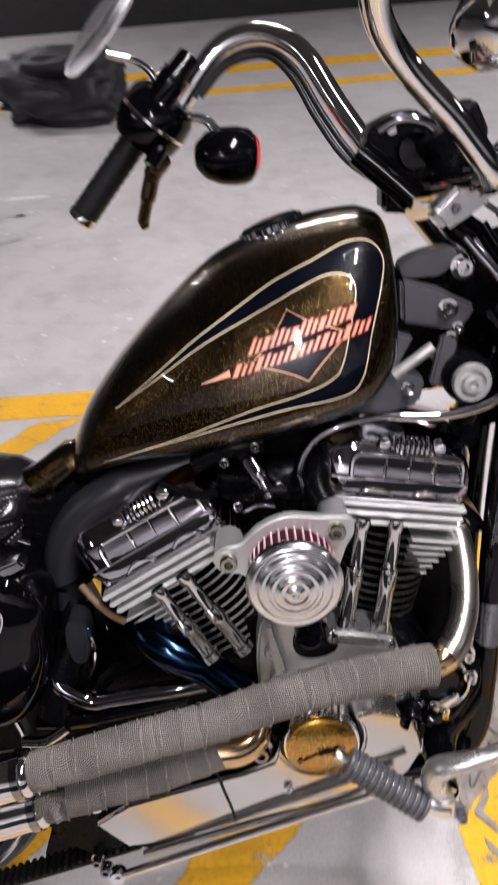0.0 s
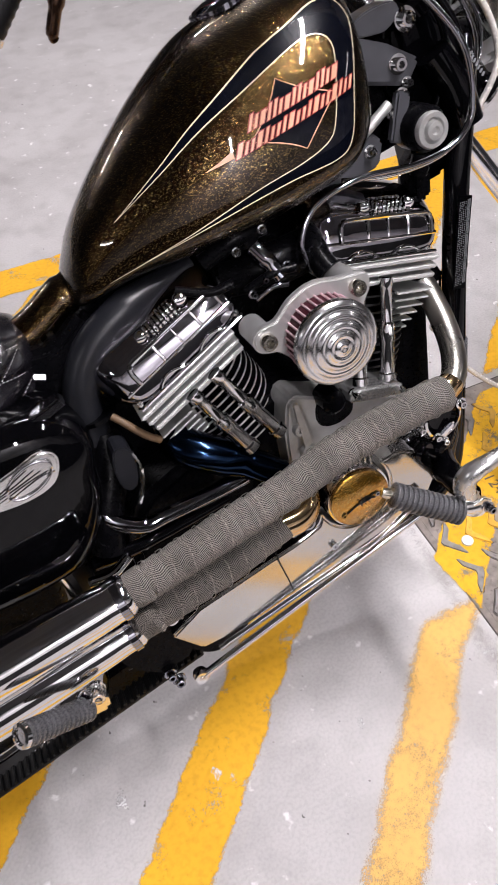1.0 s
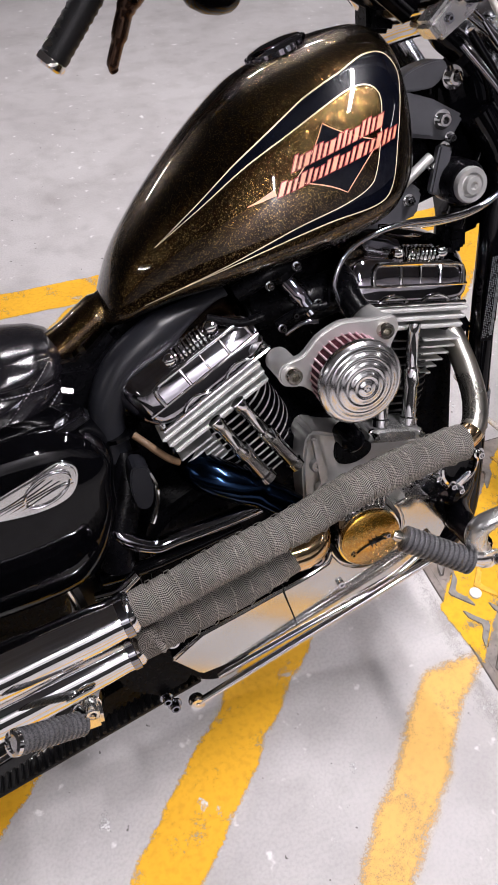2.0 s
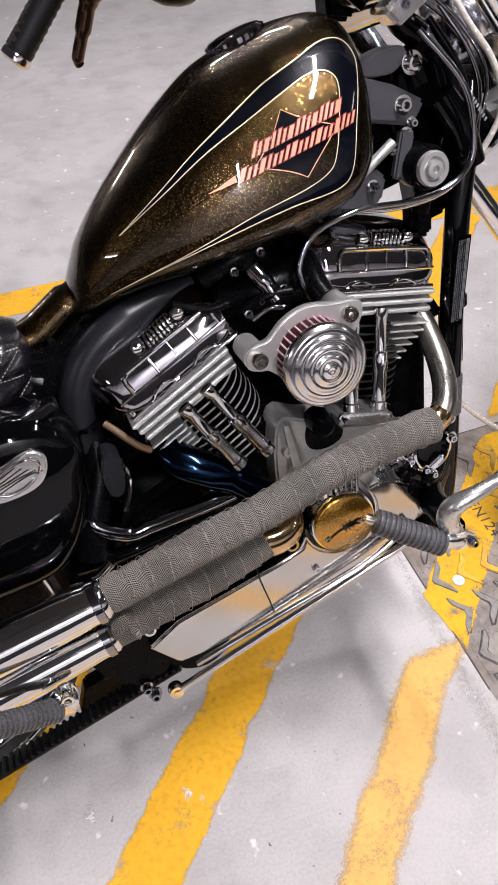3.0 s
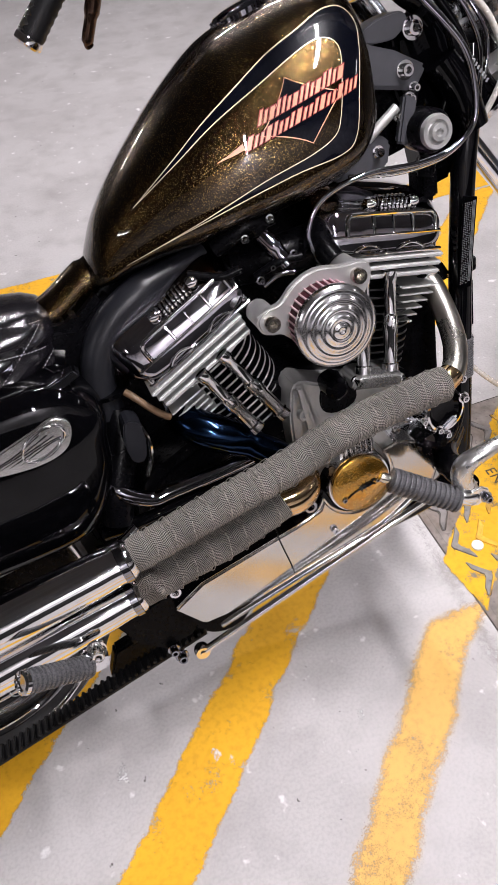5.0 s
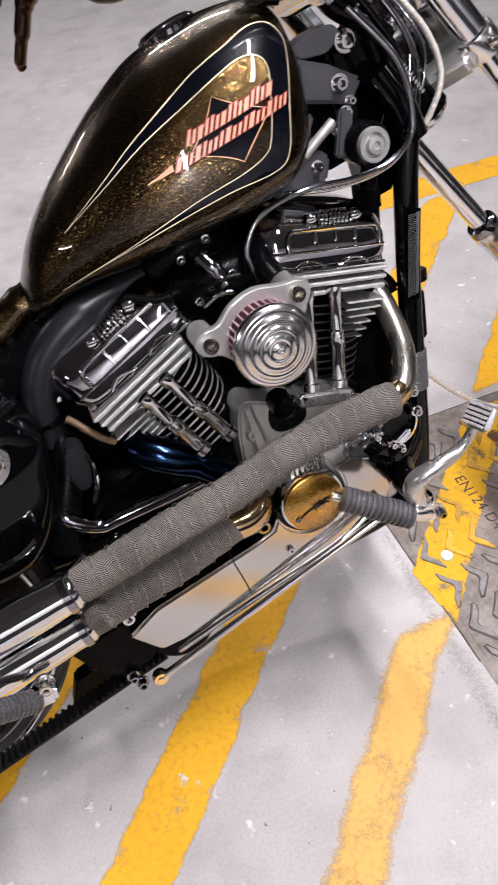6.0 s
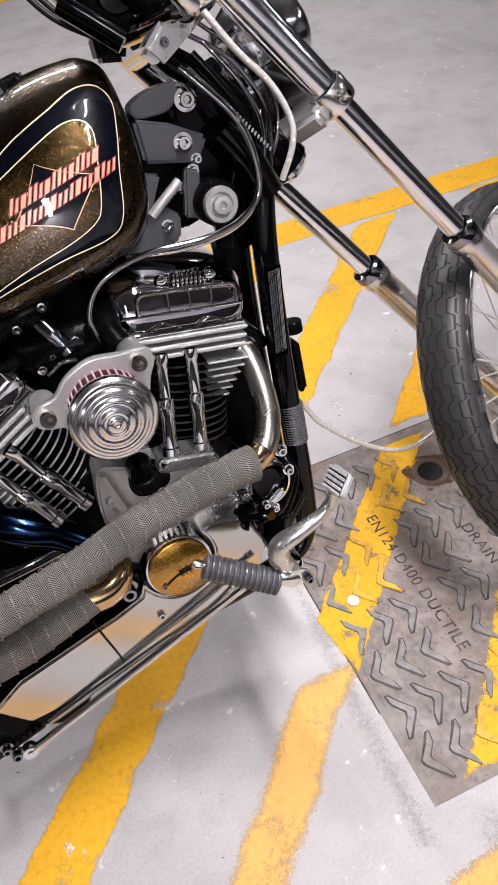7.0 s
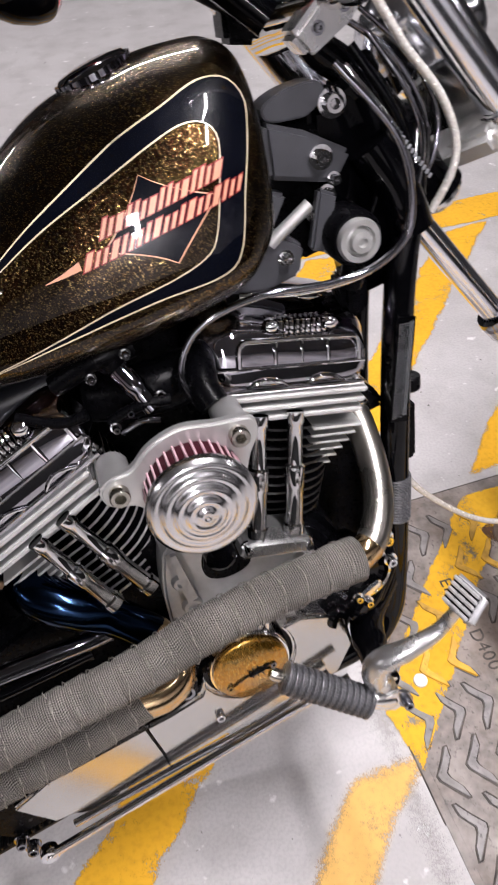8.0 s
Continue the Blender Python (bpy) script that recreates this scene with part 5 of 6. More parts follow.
# front of the engine
FAX = Vector((.12, -.98, .05))
of = part("oil_filter", lathe([(0, 0), (.026, 0), (.028, .01), (.028, .066), (.0265, .069), (.022, .064), (0, .062)], V(.238, .085, .478), FAX, 32), GLOSS, bike, "gloss black oil filter in a chrome cup")
part("filter_ring", lathe([(.030, .024), (.0365, .028), (.0375, .036), (.0375, .062), (.0350, .071), (.0310, .072), (.0285, .064)], V(.238, .085, .478), FAX, 40), CHROME, of, "bright chrome cup")
part("cup", lathe([(.020, 0), (.030, .004), (.032, .014), (.029, .022), (.026, .014), (0, .010)], V(.206, .125, .466), FAX, 32), FORK, bike, "chrome cup below the oil filter")
part("ring_screw", bolt(V(.281, .150, .492), .006, .010), CHROME, of)
part("ring_screw", bolt(V(.275, .150, .530), .007, .012), CHROME, of)
pump = part("oil_pump", plate(round_poly([(.150, .475), (.168, .488), (.195, .482), (.206, .462), (.200, .440), (.176, .432), (.154, .445)], 3), .12, .158, .006, seg=3), FORK, bike, "polished oil pump casting")
part("pump_cap", lathe([(0, 0), (.018, 0), (.020, .006), (.020, .022), (.016, .028), (0, .028)], V(.192, .150, .448), Vector((.35, -.9, -.1)), 24), GLOSS, pump, "gloss black cap")
part("pump_cap", lathe([(0, 0), (.013, 0), (.014, .02), (.010, .025), (0, .025)], V(.222, .145, .432), Vector((.5, -.85, 0)), 20), GLOSS, pump, "gloss black cap")
for x, u in ((.158, .478), (.206, .476), (.172, .438), (.232, .452), (.246, .440)):
    part("pump_screw", bolt(V(x, .156, u), .0048, .009), CHROME, pump)
part("link_arm", plate([(.208, .436), (.222, .444), (.262, .470), (.268, .462), (.230, .428), (.214, .424)], .150, .158, .003), FORK, bike, "small bright linkage arm")
part("sleeve", sweep(bmesh.new(), [V(.3335 - .0005 * k / 10, .062, .550 - .0022 * k) for k in range(33)], [.0203 if k % 2 else .0190 for k in range(33)], 20), PEG_RUBBER, bike, "finely ribbed grey sleeve on the down tube")
part("cone_cover", lathe([(0, 0), (.02, 0), (.030, .012), (.030, .03), (.022, .034), (0, .034)], V(.205, .105, .468), OUT, 24), CHROME, bike)
random.seed(4)
for k in range(9):
    x, u = .15 + random.random() * .10, .41 + random.random() * .04
    part("small_bolt", bolt(V(x, .125 + random.random() * .02, u), .004 + random.random() * .003, .012), random.choice([CHROME, CHROME_DARK, BLACK]), bike)
for pts, r, m in (([(.13, .14, .500), (.17, .150, .505), (.21, .14, .500)], .008, CHROME), ([(.235, .150, .420), (.262, .140, .430), (.300, .10, .45)], .010, GLOSS),
                  ([(.30, .07, .47), (.30, .10, .44), (.26, .13, .40)], .012, BLACK), ([(-.20, .12, .30), (-.26, .12, .24), (-.32, .11, .22)], .014, SATIN)):
    part("hose", tube([V(*p) for p in pts], r, 12), m, bike)
part("voltage_regulator", block(V(.372, .0, .585), (.018, .06, .09), .006), SATIN, bike, "grey finned regulator")
part("regulator_cap", disc(V(.384, .0, .635), .016, .02, Vector((0, 0, 1))), SATIN, bike)
# added black sheet: hides the floor where this gap is dark
part("front_gap_filler", plate([(.20, .42), (.325, .42), (.325, .62), (.300, .70), (.24, .745), (.21, .70)], -.028, .0, .006), SATIN, bike, "black sheet added to darken the gap between front cylinder and down tubes")
part("engine_mount", plate([(.255, .70), (.285, .705), (.315, .675), (.330, .65), (.29, .64), (.26, .67)], -.05, .05, .006), SATIN, bike)

# ---- neck ----
part("coil_plate", plate([(.206, 1.004), (.252, .988), (.299, .962), (.283, .938), (.268, .935), (.208, .948)], .030, .052, .005), GREY, bike, "satin grey bracket plate")
part("neck_bracket", plate(round_poly([(.208, 1.016), (.230, 1.028), (.265, 1.033), (.275, 1.020), (.258, 1.003), (.238, 1.000), (.214, 1.002)], 4), .01, .044, .005), GREY, bike)
part("gusset", plate([(.200, .938), (.226, .930), (.205, .893), (.229, .882), (.240, .872), (.232, .841), (.191, .830), (.148, .836), (.188, .875), (.194, .90)], .02, .046, .004), GREY, bike, "satin grey frame gusset")
for x, u, r, R in ((.263, .962, .0085, .052), (.281, 1.010, .010, .045), (.217, .864, .006, .046), (.268, .925, .006, .05), (.276, .938, .005, .05), (.25, .905, .005, .05)):
    part("bracket_bolt", bolt(V(x, R, u), r, .012), CHROME, bike)
hb = part("horn", lathe([(0, -.06), (.026, -.06), (.030, -.05), (.030, -.012), (.026, -.004), (0, -.004)], V(.283, .095, .882), OUT, 28), SATIN, bike, "black cylinder with a chrome end cap")
part("horn_cap", lathe([(.0225, -.008), (.0240, 0), (.0220, .005), (.0165, .005), (.0150, .001), (.0125, .002), (.0112, .009), (.0055, .010), (.004, .006), (0, .006)], V(.283, .095, .882), OUT, 36), ALU, hb, "chrome end cap")
part("strut", tube([V(.199, .052, .884), V(.22, .055, .90), V(.246, .055, .918)], .007, 10), ALU, bike)
part("strap", plate([(.254, .934), (.274, .925), (.258, .866), (.240, .872)], .052, .066, .003), GREY, bike)
part("neck_shroud", tube([V(.318, .05, .965), V(.345, .056, .92), V(.362, .058, .87)], .024, 18), GLOSS, bike, "gloss black shroud")
part("junction_box", block(V(.335, .01, .86), (.07, .07, .10), .01), BLACK, bike)
part("wire_block", block(V(.295, .03, .803), (.034, .04, .055), .008), SATIN, bike)
part("vent_cap", lathe([(0, 0), (.012, 0), (.014, .01), (.012, .028), (0, .03)], V(.288, .05, .815), Vector((.2, 0, 1)), 18), SATIN, bike)
for pts, r, m, lb in (([(.273, .08, 1.049), (.321, .10, .985), (.337, .105, .929), (.332, .108, .884), (.295, .112, .858), (.243, .112, .850), (.175, .11, .853), (.124, .11, .845), (.090, .11, .827), (.072, .115, .793), (.082, .12, .755)], .0042, CHROME_DARK, "dark clutch cable in a sleeve"),
                      ([(.285, .075, 1.045), (.326, .10, .98), (.341, .10, .925), (.330, .10, .875), (.29, .10, .848), (.22, .10, .842), (.15, .09, .85)], .0035, CHROME, "steel control cable"),
                      ([(.327, .05, 1.101), (.361, .05, 1.049), (.399, .05, 1.001), (.418, .05, .954), (.414, .05, .919), (.395, .04, .878)], .0046, HOSE, "pale sleeved cable"),
                      ([(.30, .055, 1.06), (.335, .07, 1.00), (.352, .07, .95), (.35, .06, .90)], .005, BLACK, "black cable"),
                      ([(.30, .03, 1.085), (.352, .03, 1.045), (.385, .035, .99), (.392, .03, .93), (.37, .03, .87)], .0035, CHROME_DARK, "dark steel cable"),
                      ([(.335, -.01, 1.09), (.385, .0, 1.04), (.410, .02, .985), (.402, .03, .935), (.380, .02, .89)], .003, CHROME_DARK, "thin dark cable"),
                      ([(.315, .06, 1.07), (.345, .075, 1.02), (.365, .075, .97), (.362, .07, .92), (.345, .06, .86)], .0032, CHROME_DARK, "dark steel cable"),
                      ([(.30, .04, 1.05), (.33, .05, 1.00), (.338, .05, .95), (.325, .05, .91), (.30, .05, .86)], .0045, BLACK, "black cable"),
                      ([(-.10, .10, .78), (-.06, .115, .77), (-.03, .12, .775)], .006, SATIN, "black hose"),
                      ([(-.222, .098, .640), (-.210, .108, .630), (-.198, .112, .616), (-.184, .112, .600), (-.170, .110, .588)], .0052, BROWN, "tan fibre heat shield strip"),
                      ([(.35, -.03, .53), (.393, -.05, .477), (.423, -.05, .424), (.495, -.05, .352), (.563, -.055, .306), (.619, -.055, .299), (.67, -.05, .325), (.72, -.05, .38)], .0048, HOSE, "braided steel brake hose hanging in a loop")):
    part("cable", tube([V(*p) for p in pts], r, 10), m, bike, lb)
bm = bmesh.new()
for k in range(16):
    merge(bm, block(V(.318 + k * .0033, .088, 1.000 - k * .0046), (.0022, .002, .005), .0, Matrix.Rotation(.6, 3, "Y")))
part("sleeve_print", bm, LABEL, bike, "unreadable pale print on a cable sleeve")

# ---- front end, turned to the left ----
part("neck_casting", plate([(.262, 1.03), (.32, 1.015), (.365, .985), (.392, .93), (.372, .85), (.350, .80), (.305, .79), (.292, .86), (.262, .93)], -.03, .03, .008), BLACK, bike, "gloss black neck casting")
# added black sheet: stands for the darkness in the gaps behind the cylinders
part("engine_gap_filler", plate([(-.24, .50), (-.20, .76), (-.10, .81), (.08, .87), (.20, .895), (.205, .82), (.17, .70), (.28, .66), (.32, .60), (.325, .36), (.2, .32), (-.2, .32)], -.07, -.03, .006), SATIN, bike, "black sheet added to darken the gaps behind the cylinders")
RAKE, STEER, NECK = .657, .644, (.4135, .9)
ax = V(math.sin(RAKE), 0, -math.cos(RAKE))
fw0, rt0 = V(math.cos(RAKE), 0, math.sin(RAKE)), V(0, 1, 0)
fw = fw0 * math.cos(STEER) - rt0 * math.sin(STEER)
rt = rt0 * math.cos(STEER) + fw0 * math.sin(STEER)
NP = V(NECK[0], 0, NECK[1])


def st(a, f, r):
    """A place in the steered front end: a down the fork, f ahead, r to the right."""
    return NP + ax * a + fw * f + rt * r


part("steering_neck", lathe([(0, -.10), (.034, -.10), (.034, -.085), (.029, -.08), (.029, .055), (.034, .06), (.034, .075), (0, .075)], NP - ax * .06, ax, 24), BLACK, bike, "gloss black steering neck")
for s in (1, -1):
    leg = part("fork_leg", lathe([(0, -.24), (.0220, -.24), (.0228, -.235), (.0228, -.03), (.0180, -.025), (.0180, .32), (0, .32)], st(0, .05, s * .095), ax, 28), FORK, bike, "bright chrome fork tube")
    part("slider", lathe([(.021, .301), (.0265, .304), (.0275, .316), (.0275, .326), (.0245, .332), (.0245, .60), (.027, .64), (.027, .77), (.02, .785), (0, .785)], st(0, .05, s * .095), ax, 28), SLIDER, leg, "satin aluminium fork slider")
    part("dust_seal", lathe([(.0197, .288), (.027, .290), (.0285, .296), (.0285, .306), (.024, .309)], st(0, .05, s * .095), ax, 28), CHROME_DARK, leg, "dark fork seal")
    part("clamp", lathe([(.0240, -.028), (.0275, -.028), (.0290, -.024), (.0290, .002), (.0275, .007), (.0190, .007)], st(0, .05, s * .095), ax, 24), POLISHED, leg, "bright lower yoke clamp")
    part("clamp_bolt", bolt(st(-.01, .03, s * .120), .006, .014, rt * s), CHROME, leg)
turn = Matrix((rt, fw, ax)).transposed()
part("yoke_web", block(st(-.010, .030, .045), (.095, .050, .030), .008, turn, 3), SATIN_ALU, bike, "bright cast web of the lower yoke")
part("yoke_web", block(st(-.010, .030, -.045), (.095, .050, .030), .008, turn, 3), SATIN_ALU, bike, "bright cast web of the lower yoke")
part("stem_nut", lathe([(0, -.02), (.026, -.02), (.030, -.012), (.030, .010), (.022, .018), (0, .018)], st(.012, .0, 0), ax, 20), POLISHED, bike)
part("lamp_bracket", block(st(-.062, .052, .060), (.050, .012, .075), .004, turn), POLISHED, bike, "folded bright lamp bracket")
part("lamp_bracket", block(st(-.045, .062, .010), (.060, .010, .050), .004, turn @ Matrix.Rotation(.5, 3, "X")), POLISHED, bike)
for a, m, w in ((-.012, SATIN_ALU, .020), (-.225, CHROME, .025)):
    part("yoke", sweep(bmesh.new(), catmull([st(a, .05, -.09), st(a, .034, -.045), st(a, .018, 0), st(a, .034, .045), st(a, .05, .09)], 4), w, 14), m, bike, "bright fork yoke")
hl = part("headlamp", lathe([(0, -.085), (.03, -.082), (.055, -.06), (.068, -.02), (.071, .0), (.074, .004), (.074, .016), (.070, .02)], st(-.095, .150, 0), fw * .94 + ax * .34, 36), FORK, bike, "chrome headlamp shell")
part("lens", lathe([(.070, .016), (.05, .024), (0, .03)], st(-.095, .150, 0), fw * .94 + ax * .34, 36), HOUSING, hl)
part("lamp_bracket", tube([st(-.10, .05, 0), st(-.09, .11, 0), st(-.10, .15, 0)], .012, 12), CHROME, bike)
part("spindle", lathe([(0, -.13), (.012, -.13), (.012, .13), (0, .13)], st(.745, .085, 0), rt, 16), CHROME, bike)
WC = st(.745, .085, 0)


def wheel(center, axle, fwd, radius, width, name, label, tread_rows):
    """A spoked wheel: tyre with tread blocks, chrome rim, hub, disc and spokes. axle and fwd are unit vectors."""
    up = axle.cross(fwd)
    hw = width / 2

    def ring(a, r, off):
        return center + (fwd * math.cos(a) + up * math.sin(a)) * r + axle * off
    N = 96
    prof = [(radius - .046, -hw * .74), (radius - .040, -hw * .90), (radius - .031, -hw * .99), (radius - .022, -hw * .97), (radius - .009, -hw * .70), (radius - .002, -hw * .36), (radius, 0)]
    prof = prof + [(r, -o) for r, o in prof[-2::-1]]
    bm = bmesh.new()
    rows = [[bm.verts.new(ring(2 * math.pi * k / N, r, o)) for k in range(N)] for r, o in prof]
    for a, b in zip(rows, rows[1:]):
        for k in range(N):
            bm.faces.new((a[k], a[(k + 1) % N], b[(k + 1) % N], b[k]))
    wh = part(name, bm, [TYRE], bike, label)
    # zigzag grooves: flat strips on the tread, the grooves' shade in their colour
    bm = bmesh.new()

    def surf(o):
        s = abs(o) / hw
        return radius + .0010 - float(np.interp(s, (0, .36, .70, .97, 1.0), (0, .002, .009, .022, .031)))
    M = 40

    def strip(pts, w):
        for (a0, o0), (a1, o1) in zip(pts, pts[1:]):
            d = Vector(((a1 - a0) * radius, o1 - o0))
            if d.length < 1e-6:
                continue
            d.normalize()
            n = Vector((-d.y, d.x)) * w / 2
            vs = [bm.verts.new(ring(a + sx * n.x / radius, surf(o + sx * n.y), o + sx * n.y)) for a, o, sx in ((a0, o0, 1), (a0, o0, -1), (a1, o1, -1), (a1, o1, 1))]
            bm.faces.new(vs)
    st_ = 2 * math.pi / M
    for base, sign in tread_rows:
        pts = []
        for k in range(M + 1):
            a = k * st_
            pts += [(a, base + .0055 * sign), (a + st_ * .42, base + .0055 * sign), (a + st_ * .50, base - .0055 * sign), (a + st_ * .92, base - .0055 * sign)]
        strip(pts, .0030)
        for k in range(M):
            a = k * st_ + st_ * .25
            strip([(a, base + .0055 * sign), (a + st_ * .10, base + .0125 * sign)], .0022)
    tagged(part("tread_groove", bm, GROOVE, wh), "dark zigzag strips that stand for shaded tread grooves", kind="stuff")
    rr = radius - .042
    part("rim", lathe([(rr + .004, -hw * .72), (rr + .008, -hw * .66), (rr - .004, -hw * .58), (rr - .010, -hw * .40), (rr - .022, -hw * .2), (rr - .024, 0), (rr - .022, hw * .2), (rr - .010, hw * .40), (rr - .004, hw * .58), (rr + .008, hw * .66), (rr + .004, hw * .72)], center, axle, 72), CHROME, wh, "chrome laced rim")
    for side in (1, -1):
        lip = [ring(2 * math.pi * k / 72, radius - .037, side * hw * 1.02) for k in range(73)]
        part("rim_lip", sweep(bmesh.new(), lip, .0045, 8, False), POLISHED, wh, "bright rolled edge of the rim")
    hub = part("hub", lathe([(0, -.06), (.03, -.06), (.045, -.05), (.045, -.04), (.028, -.03), (.028, .03), (.045, .04), (.045, .05), (.03, .06), (0, .06)], center, axle, 28), POLISHED, wh, "polished hub")
    for k in range(40):
        a0 = 2 * math.pi * k / 40
        side = 1 if k % 2 else -1
        a1 = a0 + (.55 if k % 4 < 2 else -.55)
        part("spoke", sweep(bmesh.new(), [ring(a1, .042, side * .045), ring(a0, rr - .022, side * .006)], .0017, 5), PAD, wh)
    return wh, ring


fwheel, fring = wheel(WC, rt, fw, .385, .100, "front_wheel", "spoked front wheel with a worn black tyre", ((-.041, 1), (-.0225, 1), (-.004, 1), (.0145, 1), (.033, 1), (.0455, 1)))
part("brake_disc", lathe([(.075, -.003), (.075, .003), (.146, .003), (.146, -.003), (.075, -.003)], WC + rt * .068, rt, 48), SATIN_ALU, fwheel, "drilled steel brake disc")
part("caliper", block(WC + rt * .072 + (ax * -.75 - fw * .66) * .128, (.07, .05, .09), .012), SATIN, bike, "black brake caliper")
rwheel, rring = wheel(V(-.64, 0, .322), V(0, 1, 0), V(1, 0, 0), .322, .14, "rear_wheel", "spoked rear wheel with a black tyre", ((-.03, -1), (.03, 1)))
# belt and pulley
bm = bmesh.new()
B0, B1 = V(-.20, .105, .178), V(-.60, .105, .055)
d = (B1 - B0).normalized()
nrm = Vector((-d.z, 0, d.x))
L = (B1 - B0).length
for k in range(int(L / .0125)):
    o = B0 + d * k * .0125
    merge(bm, block(o + nrm * -.008, (.0062, .034, .007), .0015, Matrix.Rotation(-math.atan2(d.z, d.x), 3, "Y")))
merge(bm, block((B0 + B1) / 2 + nrm * -.002, (L, .034, .006), .001, Matrix.Rotation(-math.atan2(d.z, d.x), 3, "Y")))
part("drive_belt", bm, RUBBER, bike, "black toothed drive belt")
part("rear_pulley", lathe([(.05, -.02), (.13, -.02), (.14, -.018), (.14, .018), (.13, .02), (.05, .02)], V(-.64, .105, .30), OUT, 60), SATIN, bike, "black rear belt pulley")
part("front_pulley", lathe([(0, -.02), (.055, -.02), (.055, .02), (0, .02)], V(-.165, .10, .225), OUT, 40), SATIN, bike)
part("swingarm", plate([(-.18, .30), (-.30, .29), (-.66, .30), (-.68, .335), (-.30, .345), (-.18, .36)], .085, .125, .01), SATIN, bike, "black swingarm")
part("belt_guard", plate([(-.24, .30), (-.34, .27), (-.31, .215), (-.27, .185), (-.22, .20), (-.20, .25)], .10, .135, .005), SATIN, bike)
part("guard_plate", plate([(-.20, .20), (-.36, .15), (-.38, .095), (-.30, .09), (-.22, .13)], .03, .06, .004), SATIN, bike)
part("pinch_bolt", bolt(V(-.262, .14, .190), .007, .014), CHROME_DARK, bike)
part("pinch_bolt", bolt(V(-.252, .14, .170), .008, .014), CHROME_DARK, bike)
part("rear_fender", tube([V(-.30, 0, .66), V(-.42, 0, .70), V(-.58, 0, .715), V(-.76, 0, .66), V(-.90, 0, .55)], .075, 18), BLACK, bike, "gloss black rear fender")
part("shock_absorber", tube([V(-.56, .17, .62), V(-.62, .15, .40)], .022, 14, 0), BLACK, bike)
part("side_stand", tube([V(-.05, -.10, .22), V(-.02, -.22, .14), V(.0, -.315, .095)], .012, 12), BLACK, bike, "black side stand, lowered to the floor")

# ---- handlebar ----
hb = part("handlebar", tube([V(.262, .0, 1.098), V(.232, -.035, 1.094), V(.215, -.06, 1.100), V(.190, -.08, 1.145), V(.155, -.105, 1.200), V(.118, -.135, 1.262), V(.071, -.16, 1.290), V(.021, -.17, 1.283), V(-.018, -.17, 1.250), V(-.060, -.168, 1.202), V(-.111, -.166, 1.178), V(-.20, -.175, 1.090)], .0145, 18), CHROME, bike, "chrome ape-hanger handlebar")
part("handlebar_right", tube([V(.262, .0, 1.098), V(.290, .06, 1.105), V(.299, .085, 1.113), V(.255, .10, 1.168), V(.192, .12, 1.231), V(.162, .15, 1.275), V(.16, .20, 1.325), V(.18, .26, 1.33), V(.19, .30, 1.29)], .0145, 18), CHROME, hb, "right arm of the chrome handlebar")
part("riser", plate([(.240, 1.074), (.259, 1.052), (.305, 1.080), (.318, 1.098), (.292, 1.122), (.268, 1.100)], .012, .056, .006), CAST, bike, "polished handlebar riser clamp")
for x, u in ((.268, 1.078), (.296, 1.094)):
    part("clamp_bolt", bolt(V(x, .055, u), .0045, .007), CHROME_DARK, bike)
part("riser", plate([(.20, 1.07), (.235, 1.065), (.25, 1.10), (.225, 1.115), (.20, 1.11)], -.075, -.03, .006), SATIN, bike)
part("riser_stem", tube([V(.262, .03, 1.085), V(.275, .03, 1.06), V(.30, .03, 1.04)], .018, 14), BLACK, bike)
part("gauge", lathe([(0, -.05), (.03, -.05), (.042, -.03), (.044, .0), (.040, .006), (0, .008)], V(.268, -.01, 1.165), V(-.5, .15, .8), 30), SATIN, bike, "black round gauge shell")
part("instrument_housing", plate(round_poly([(.180, 1.160), (.200, 1.178), (.238, 1.184), (.268, 1.150), (.288, 1.116), (.262, 1.098), (.214, 1.094), (.188, 1.118)], 4), -.080, -.012, .010, seg=3), SATIN, bike, "black instrument housing between the handlebar arms")
part("housing_cap", lathe([(0, 0), (.020, 0), (.023, .004), (.021, .010), (0, .012)], V(.236, -.010, 1.140), OUT, 28), GLOSS, bike, "gloss black round cap")
part("housing_bracket", tube([V(.190, .004, 1.165), V(.214, .010, 1.176), V(.244, .012, 1.170), V(.262, .008, 1.150)], .0065, 10), CHROME_DARK, bike, "dark folded bracket over the housing")
for x, u in ((.205, 1.112), (.262, 1.116), (.208, 1.166)):
    part("housing_screw", bolt(V(x, -.011, u), .0045, .006), CHROME, bike)
part("top_tube", tube([V(.165, .02, 1.145), V(.195, .03, 1.118), V(.225, .04, 1.09)], .017, 16), BLACK, bike)
ga, gb = V(-.111, -.166, 1.178), V(-.203, -.178, 1.078)
d = (gb - ga).normalized()
grip = part("grip", lathe([(.0145, 0), (.019, .002)] + [(.0185 + .0016 * (k % 2), .006 + k * .006) for k in range(20)] + [(.018, .132), (0, .133)], ga, d, 24), RUBBER, hb, "black rubber handlebar grip")
part("grip_end", lathe([(.0195, .128), (.021, .130), (.021, .138), (.018, .141), (0, .141)], ga, d, 24), CHROME, grip, "chrome grip end")
part("clutch_perch", lathe([(.0, -.072), (.036, -.070), (.046, -.056), (.049, -.034), (.046, -.012), (.036, .004), (0, .006)], ga + V(.006, .008, -.004), d, 32), GLOSS, hb, "gloss black switch housing")
part("housing_band", lathe([(.0485, -.036), (.0500, -.035), (.0500, -.031), (.0485, -.030)], ga + V(.006, .008, -.004), d, 32), CHROME, hb)
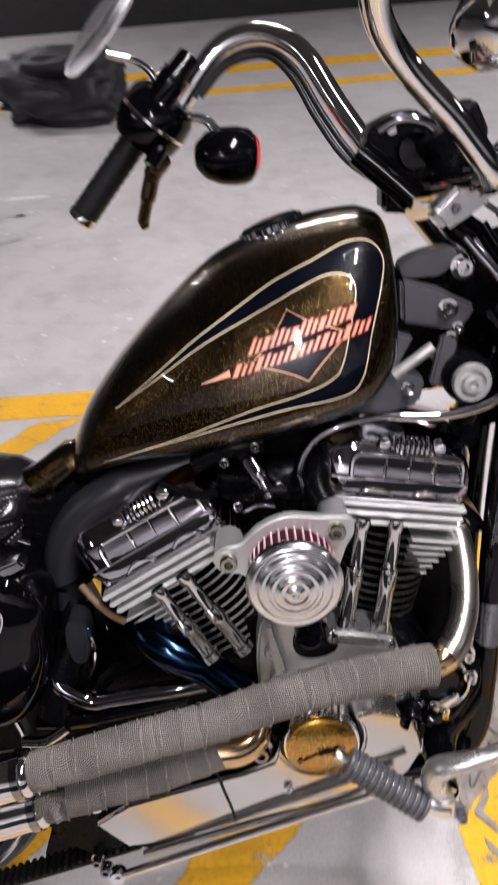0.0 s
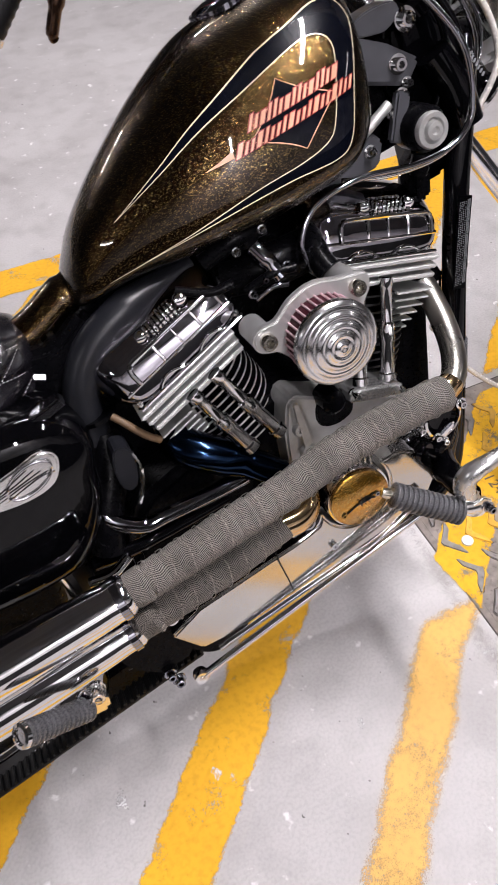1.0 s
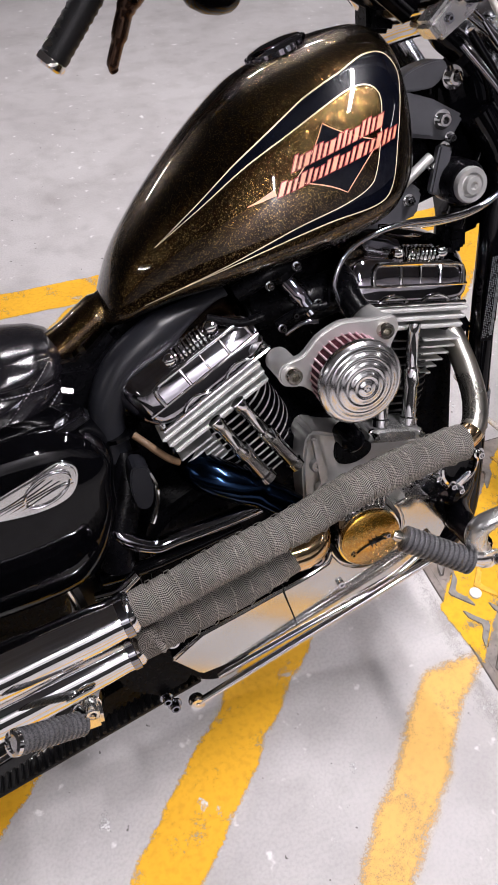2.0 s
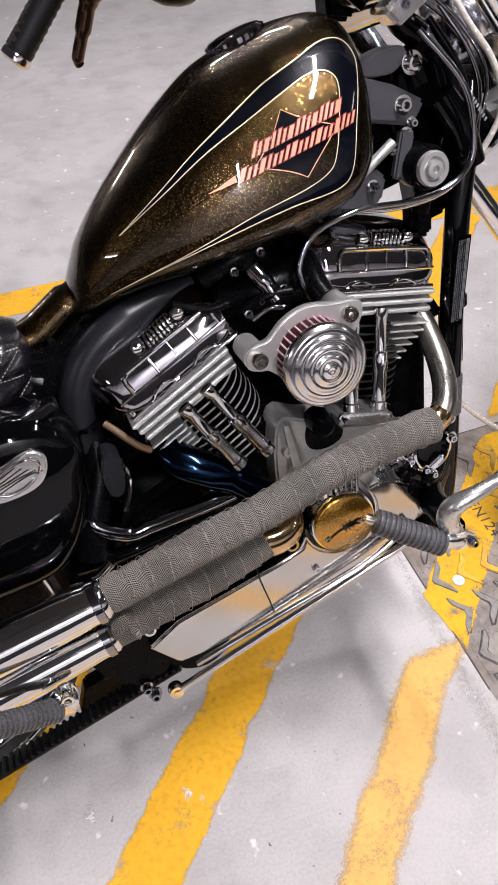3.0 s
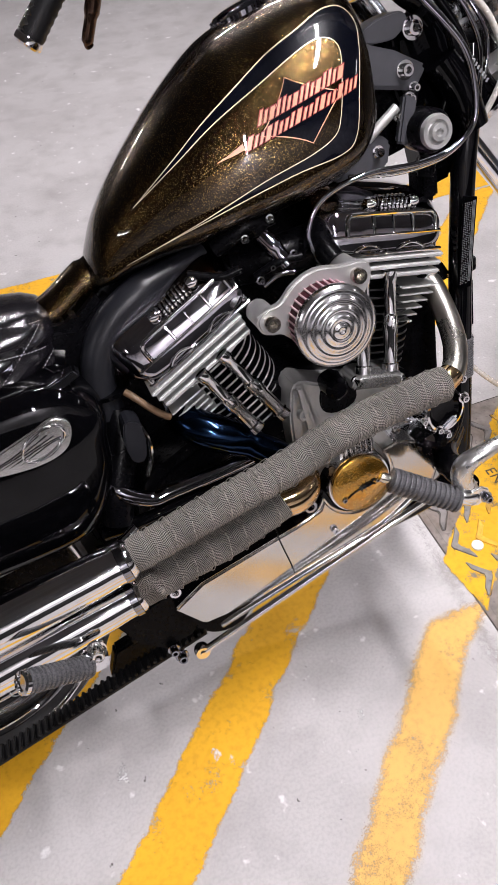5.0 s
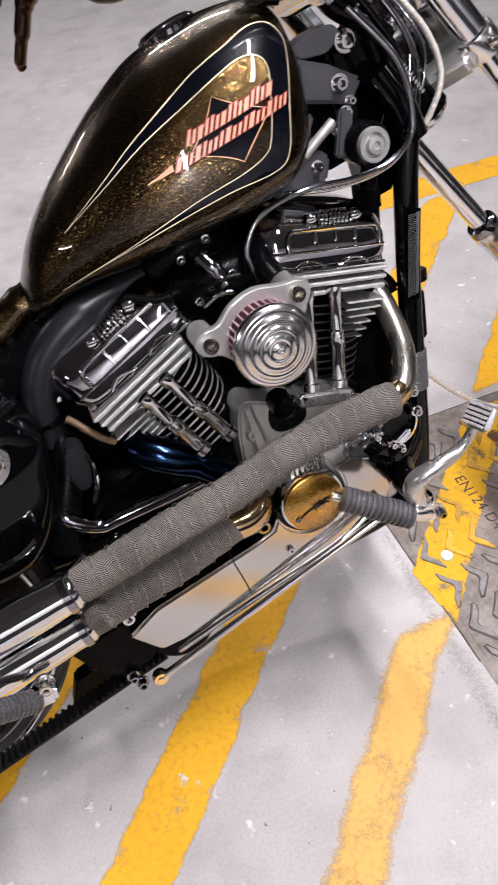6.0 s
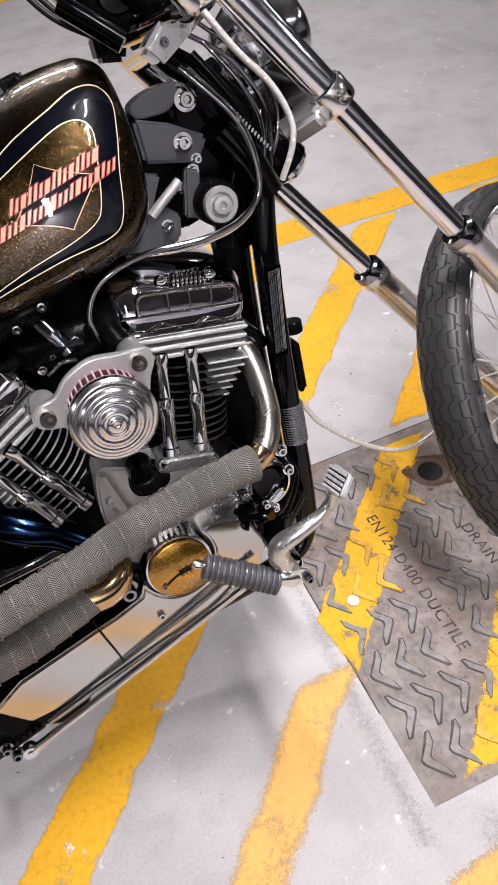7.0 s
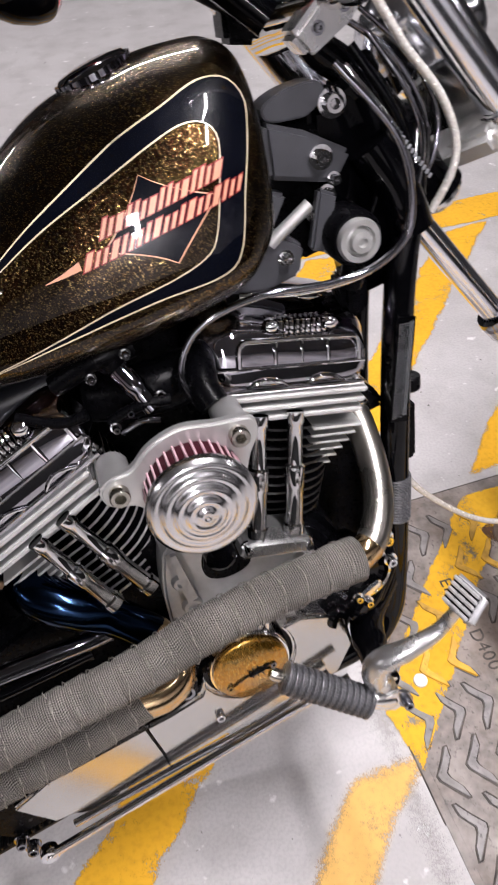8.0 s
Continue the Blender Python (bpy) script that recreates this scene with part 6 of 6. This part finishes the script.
part("perch_body", tube([ga - d * .05 + V(.0, .03, .0), ga - d * .085 + V(.005, .032, .004), ga - d * .11 + V(.01, .02, .008)], [.020] * 7 + [.016] * 6, 16), GLOSS, hb, "gloss black lever perch")
for off in (.019, .027):
    part("bar_cable", tube([V(-.045 + off, -.15, 1.222), V(.021, -.155, 1.283 - off), V(.071, -.145, 1.290 - off), V(.118 - off * .6, -.12, 1.262 - off), V(.155 - off, -.09, 1.200 - off * .6), V(.190 - off, -.06, 1.145 - off * .5), V(.22, -.03, 1.09)], .0042, 10), RUBBER, hb, "black cable taped along the handlebar")
part("perch_arm", tube([ga + V(.03, .01, .01), ga + V(.035, .035, -.012), ga + V(.02, .045, -.035)], .011, 12), BLACK, hb)
part("clutch_lever", tube([V(-.078, -.14, 1.150), V(-.092, -.155, 1.132), V(-.105, -.17, 1.10), V(-.118, -.188, 1.066), V(-.116, -.192, 1.058)], [.015] * 4 + [.0135] * 3 + [.0115] * 6 + [.009] * 6 + [.0065] * 6, 12), LEVER, hb, "dark bronze clutch lever")
part("clamp_collar", lathe([(.0148, -.10), (.022, -.10), (.022, -.072), (.0148, -.072)], ga, d, 20), CHROME, hb)
part("signal_stalk", tube([V(-.05, -.15, 1.20), V(-.012, -.135, 1.192), V(.006, -.12, 1.165)], .007, 10), CHROME, hb)
sg = part("turn_signal", lathe([(0, -.052), (.016, -.049), (.028, -.037), (.035, -.018), (.0365, .002), (.0345, .017), (.032, .022)], V(.020, -.105, 1.147), V(.93, -.3, -.1), 28), BLACK, hb, "gloss black bullet turn signal")
part("lens", lathe([(.033, .020), (.027, .028), (.014, .033), (0, .034)], V(.020, -.105, 1.147), V(.93, -.3, -.1), 28), REDLENS, sg, "red lens")
sg = part("turn_signal", lathe([(0, -.045), (.018, -.043), (.031, -.028), (.037, -.006), (.037, .012), (.034, .016)], V(.255, .24, 1.245), V(.6, .6, .2), 28), CHROME, hb, "chrome bullet turn signal")
part("lens", lathe([(.035, .014), (.028, .020), (0, .023)], V(.255, .24, 1.245), V(.6, .6, .2), 28), REDLENS, sg, "red lens")
part("mirror_stem", tube([V(-.065, -.165, 1.205), V(-.075, -.17, 1.245), V(-.095, -.165, 1.268), V(-.135, -.155, 1.282)], .0055, 10), CHROME, hb)
mr = part("mirror", plate(round_poly([(-.192, 1.262), (-.176, 1.262), (-.135, 1.295), (-.095, 1.34), (-.10, 1.352), (-.125, 1.338), (-.165, 1.30)], 4), -.172, -.146, .008), CHROME, hb, "silver oval mirror seen edge on")
part("glass", plate(round_poly([(-.186, 1.270), (-.172, 1.280), (-.135, 1.312), (-.108, 1.346), (-.118, 1.346), (-.15, 1.318)], 4), -.136, -.134, .0), CHROME, mr)

# ---- a bag on the floor behind ----
bm = bmesh.new()
bmesh.ops.create_icosphere(bm, subdivisions=5, radius=1.0)
for v in bm.verts:
    p = v.co
    q = Vector((math.copysign(abs(p.x) ** .8, p.x) * .36, math.copysign(abs(p.y) ** .8, p.y) * .22, math.copysign(abs(p.z) ** .75, p.z) * .21))
    q += p * (.07 * noise.noise(p * 1.6) + .05 * (1 - 2 * abs(noise.noise(Vector((p.x * 1.2, p.y * 2, p.z * 3.6)) + Vector((3, 1, 2)))))) * 1.2
    q.x *= 1.15
    q.z = max(q.z, -.20)
    v.co = q
bag = part("bag", bm, FABRIC, None, "", 180)
bag.location = (-1.10, 5.42, .20)
bag.rotation_euler = (0, 0, radians(-14))
tagged(bag, "slumped black nylon bag lying on the concrete floor", "bag")
flap = part("flap", plate(round_poly([(-.20, .07), (-.05, .085), (.12, .05), (.16, -.02), (.0, -.05), (-.17, -.02)], 4), .20, .235, .01), FABRIC, bag)
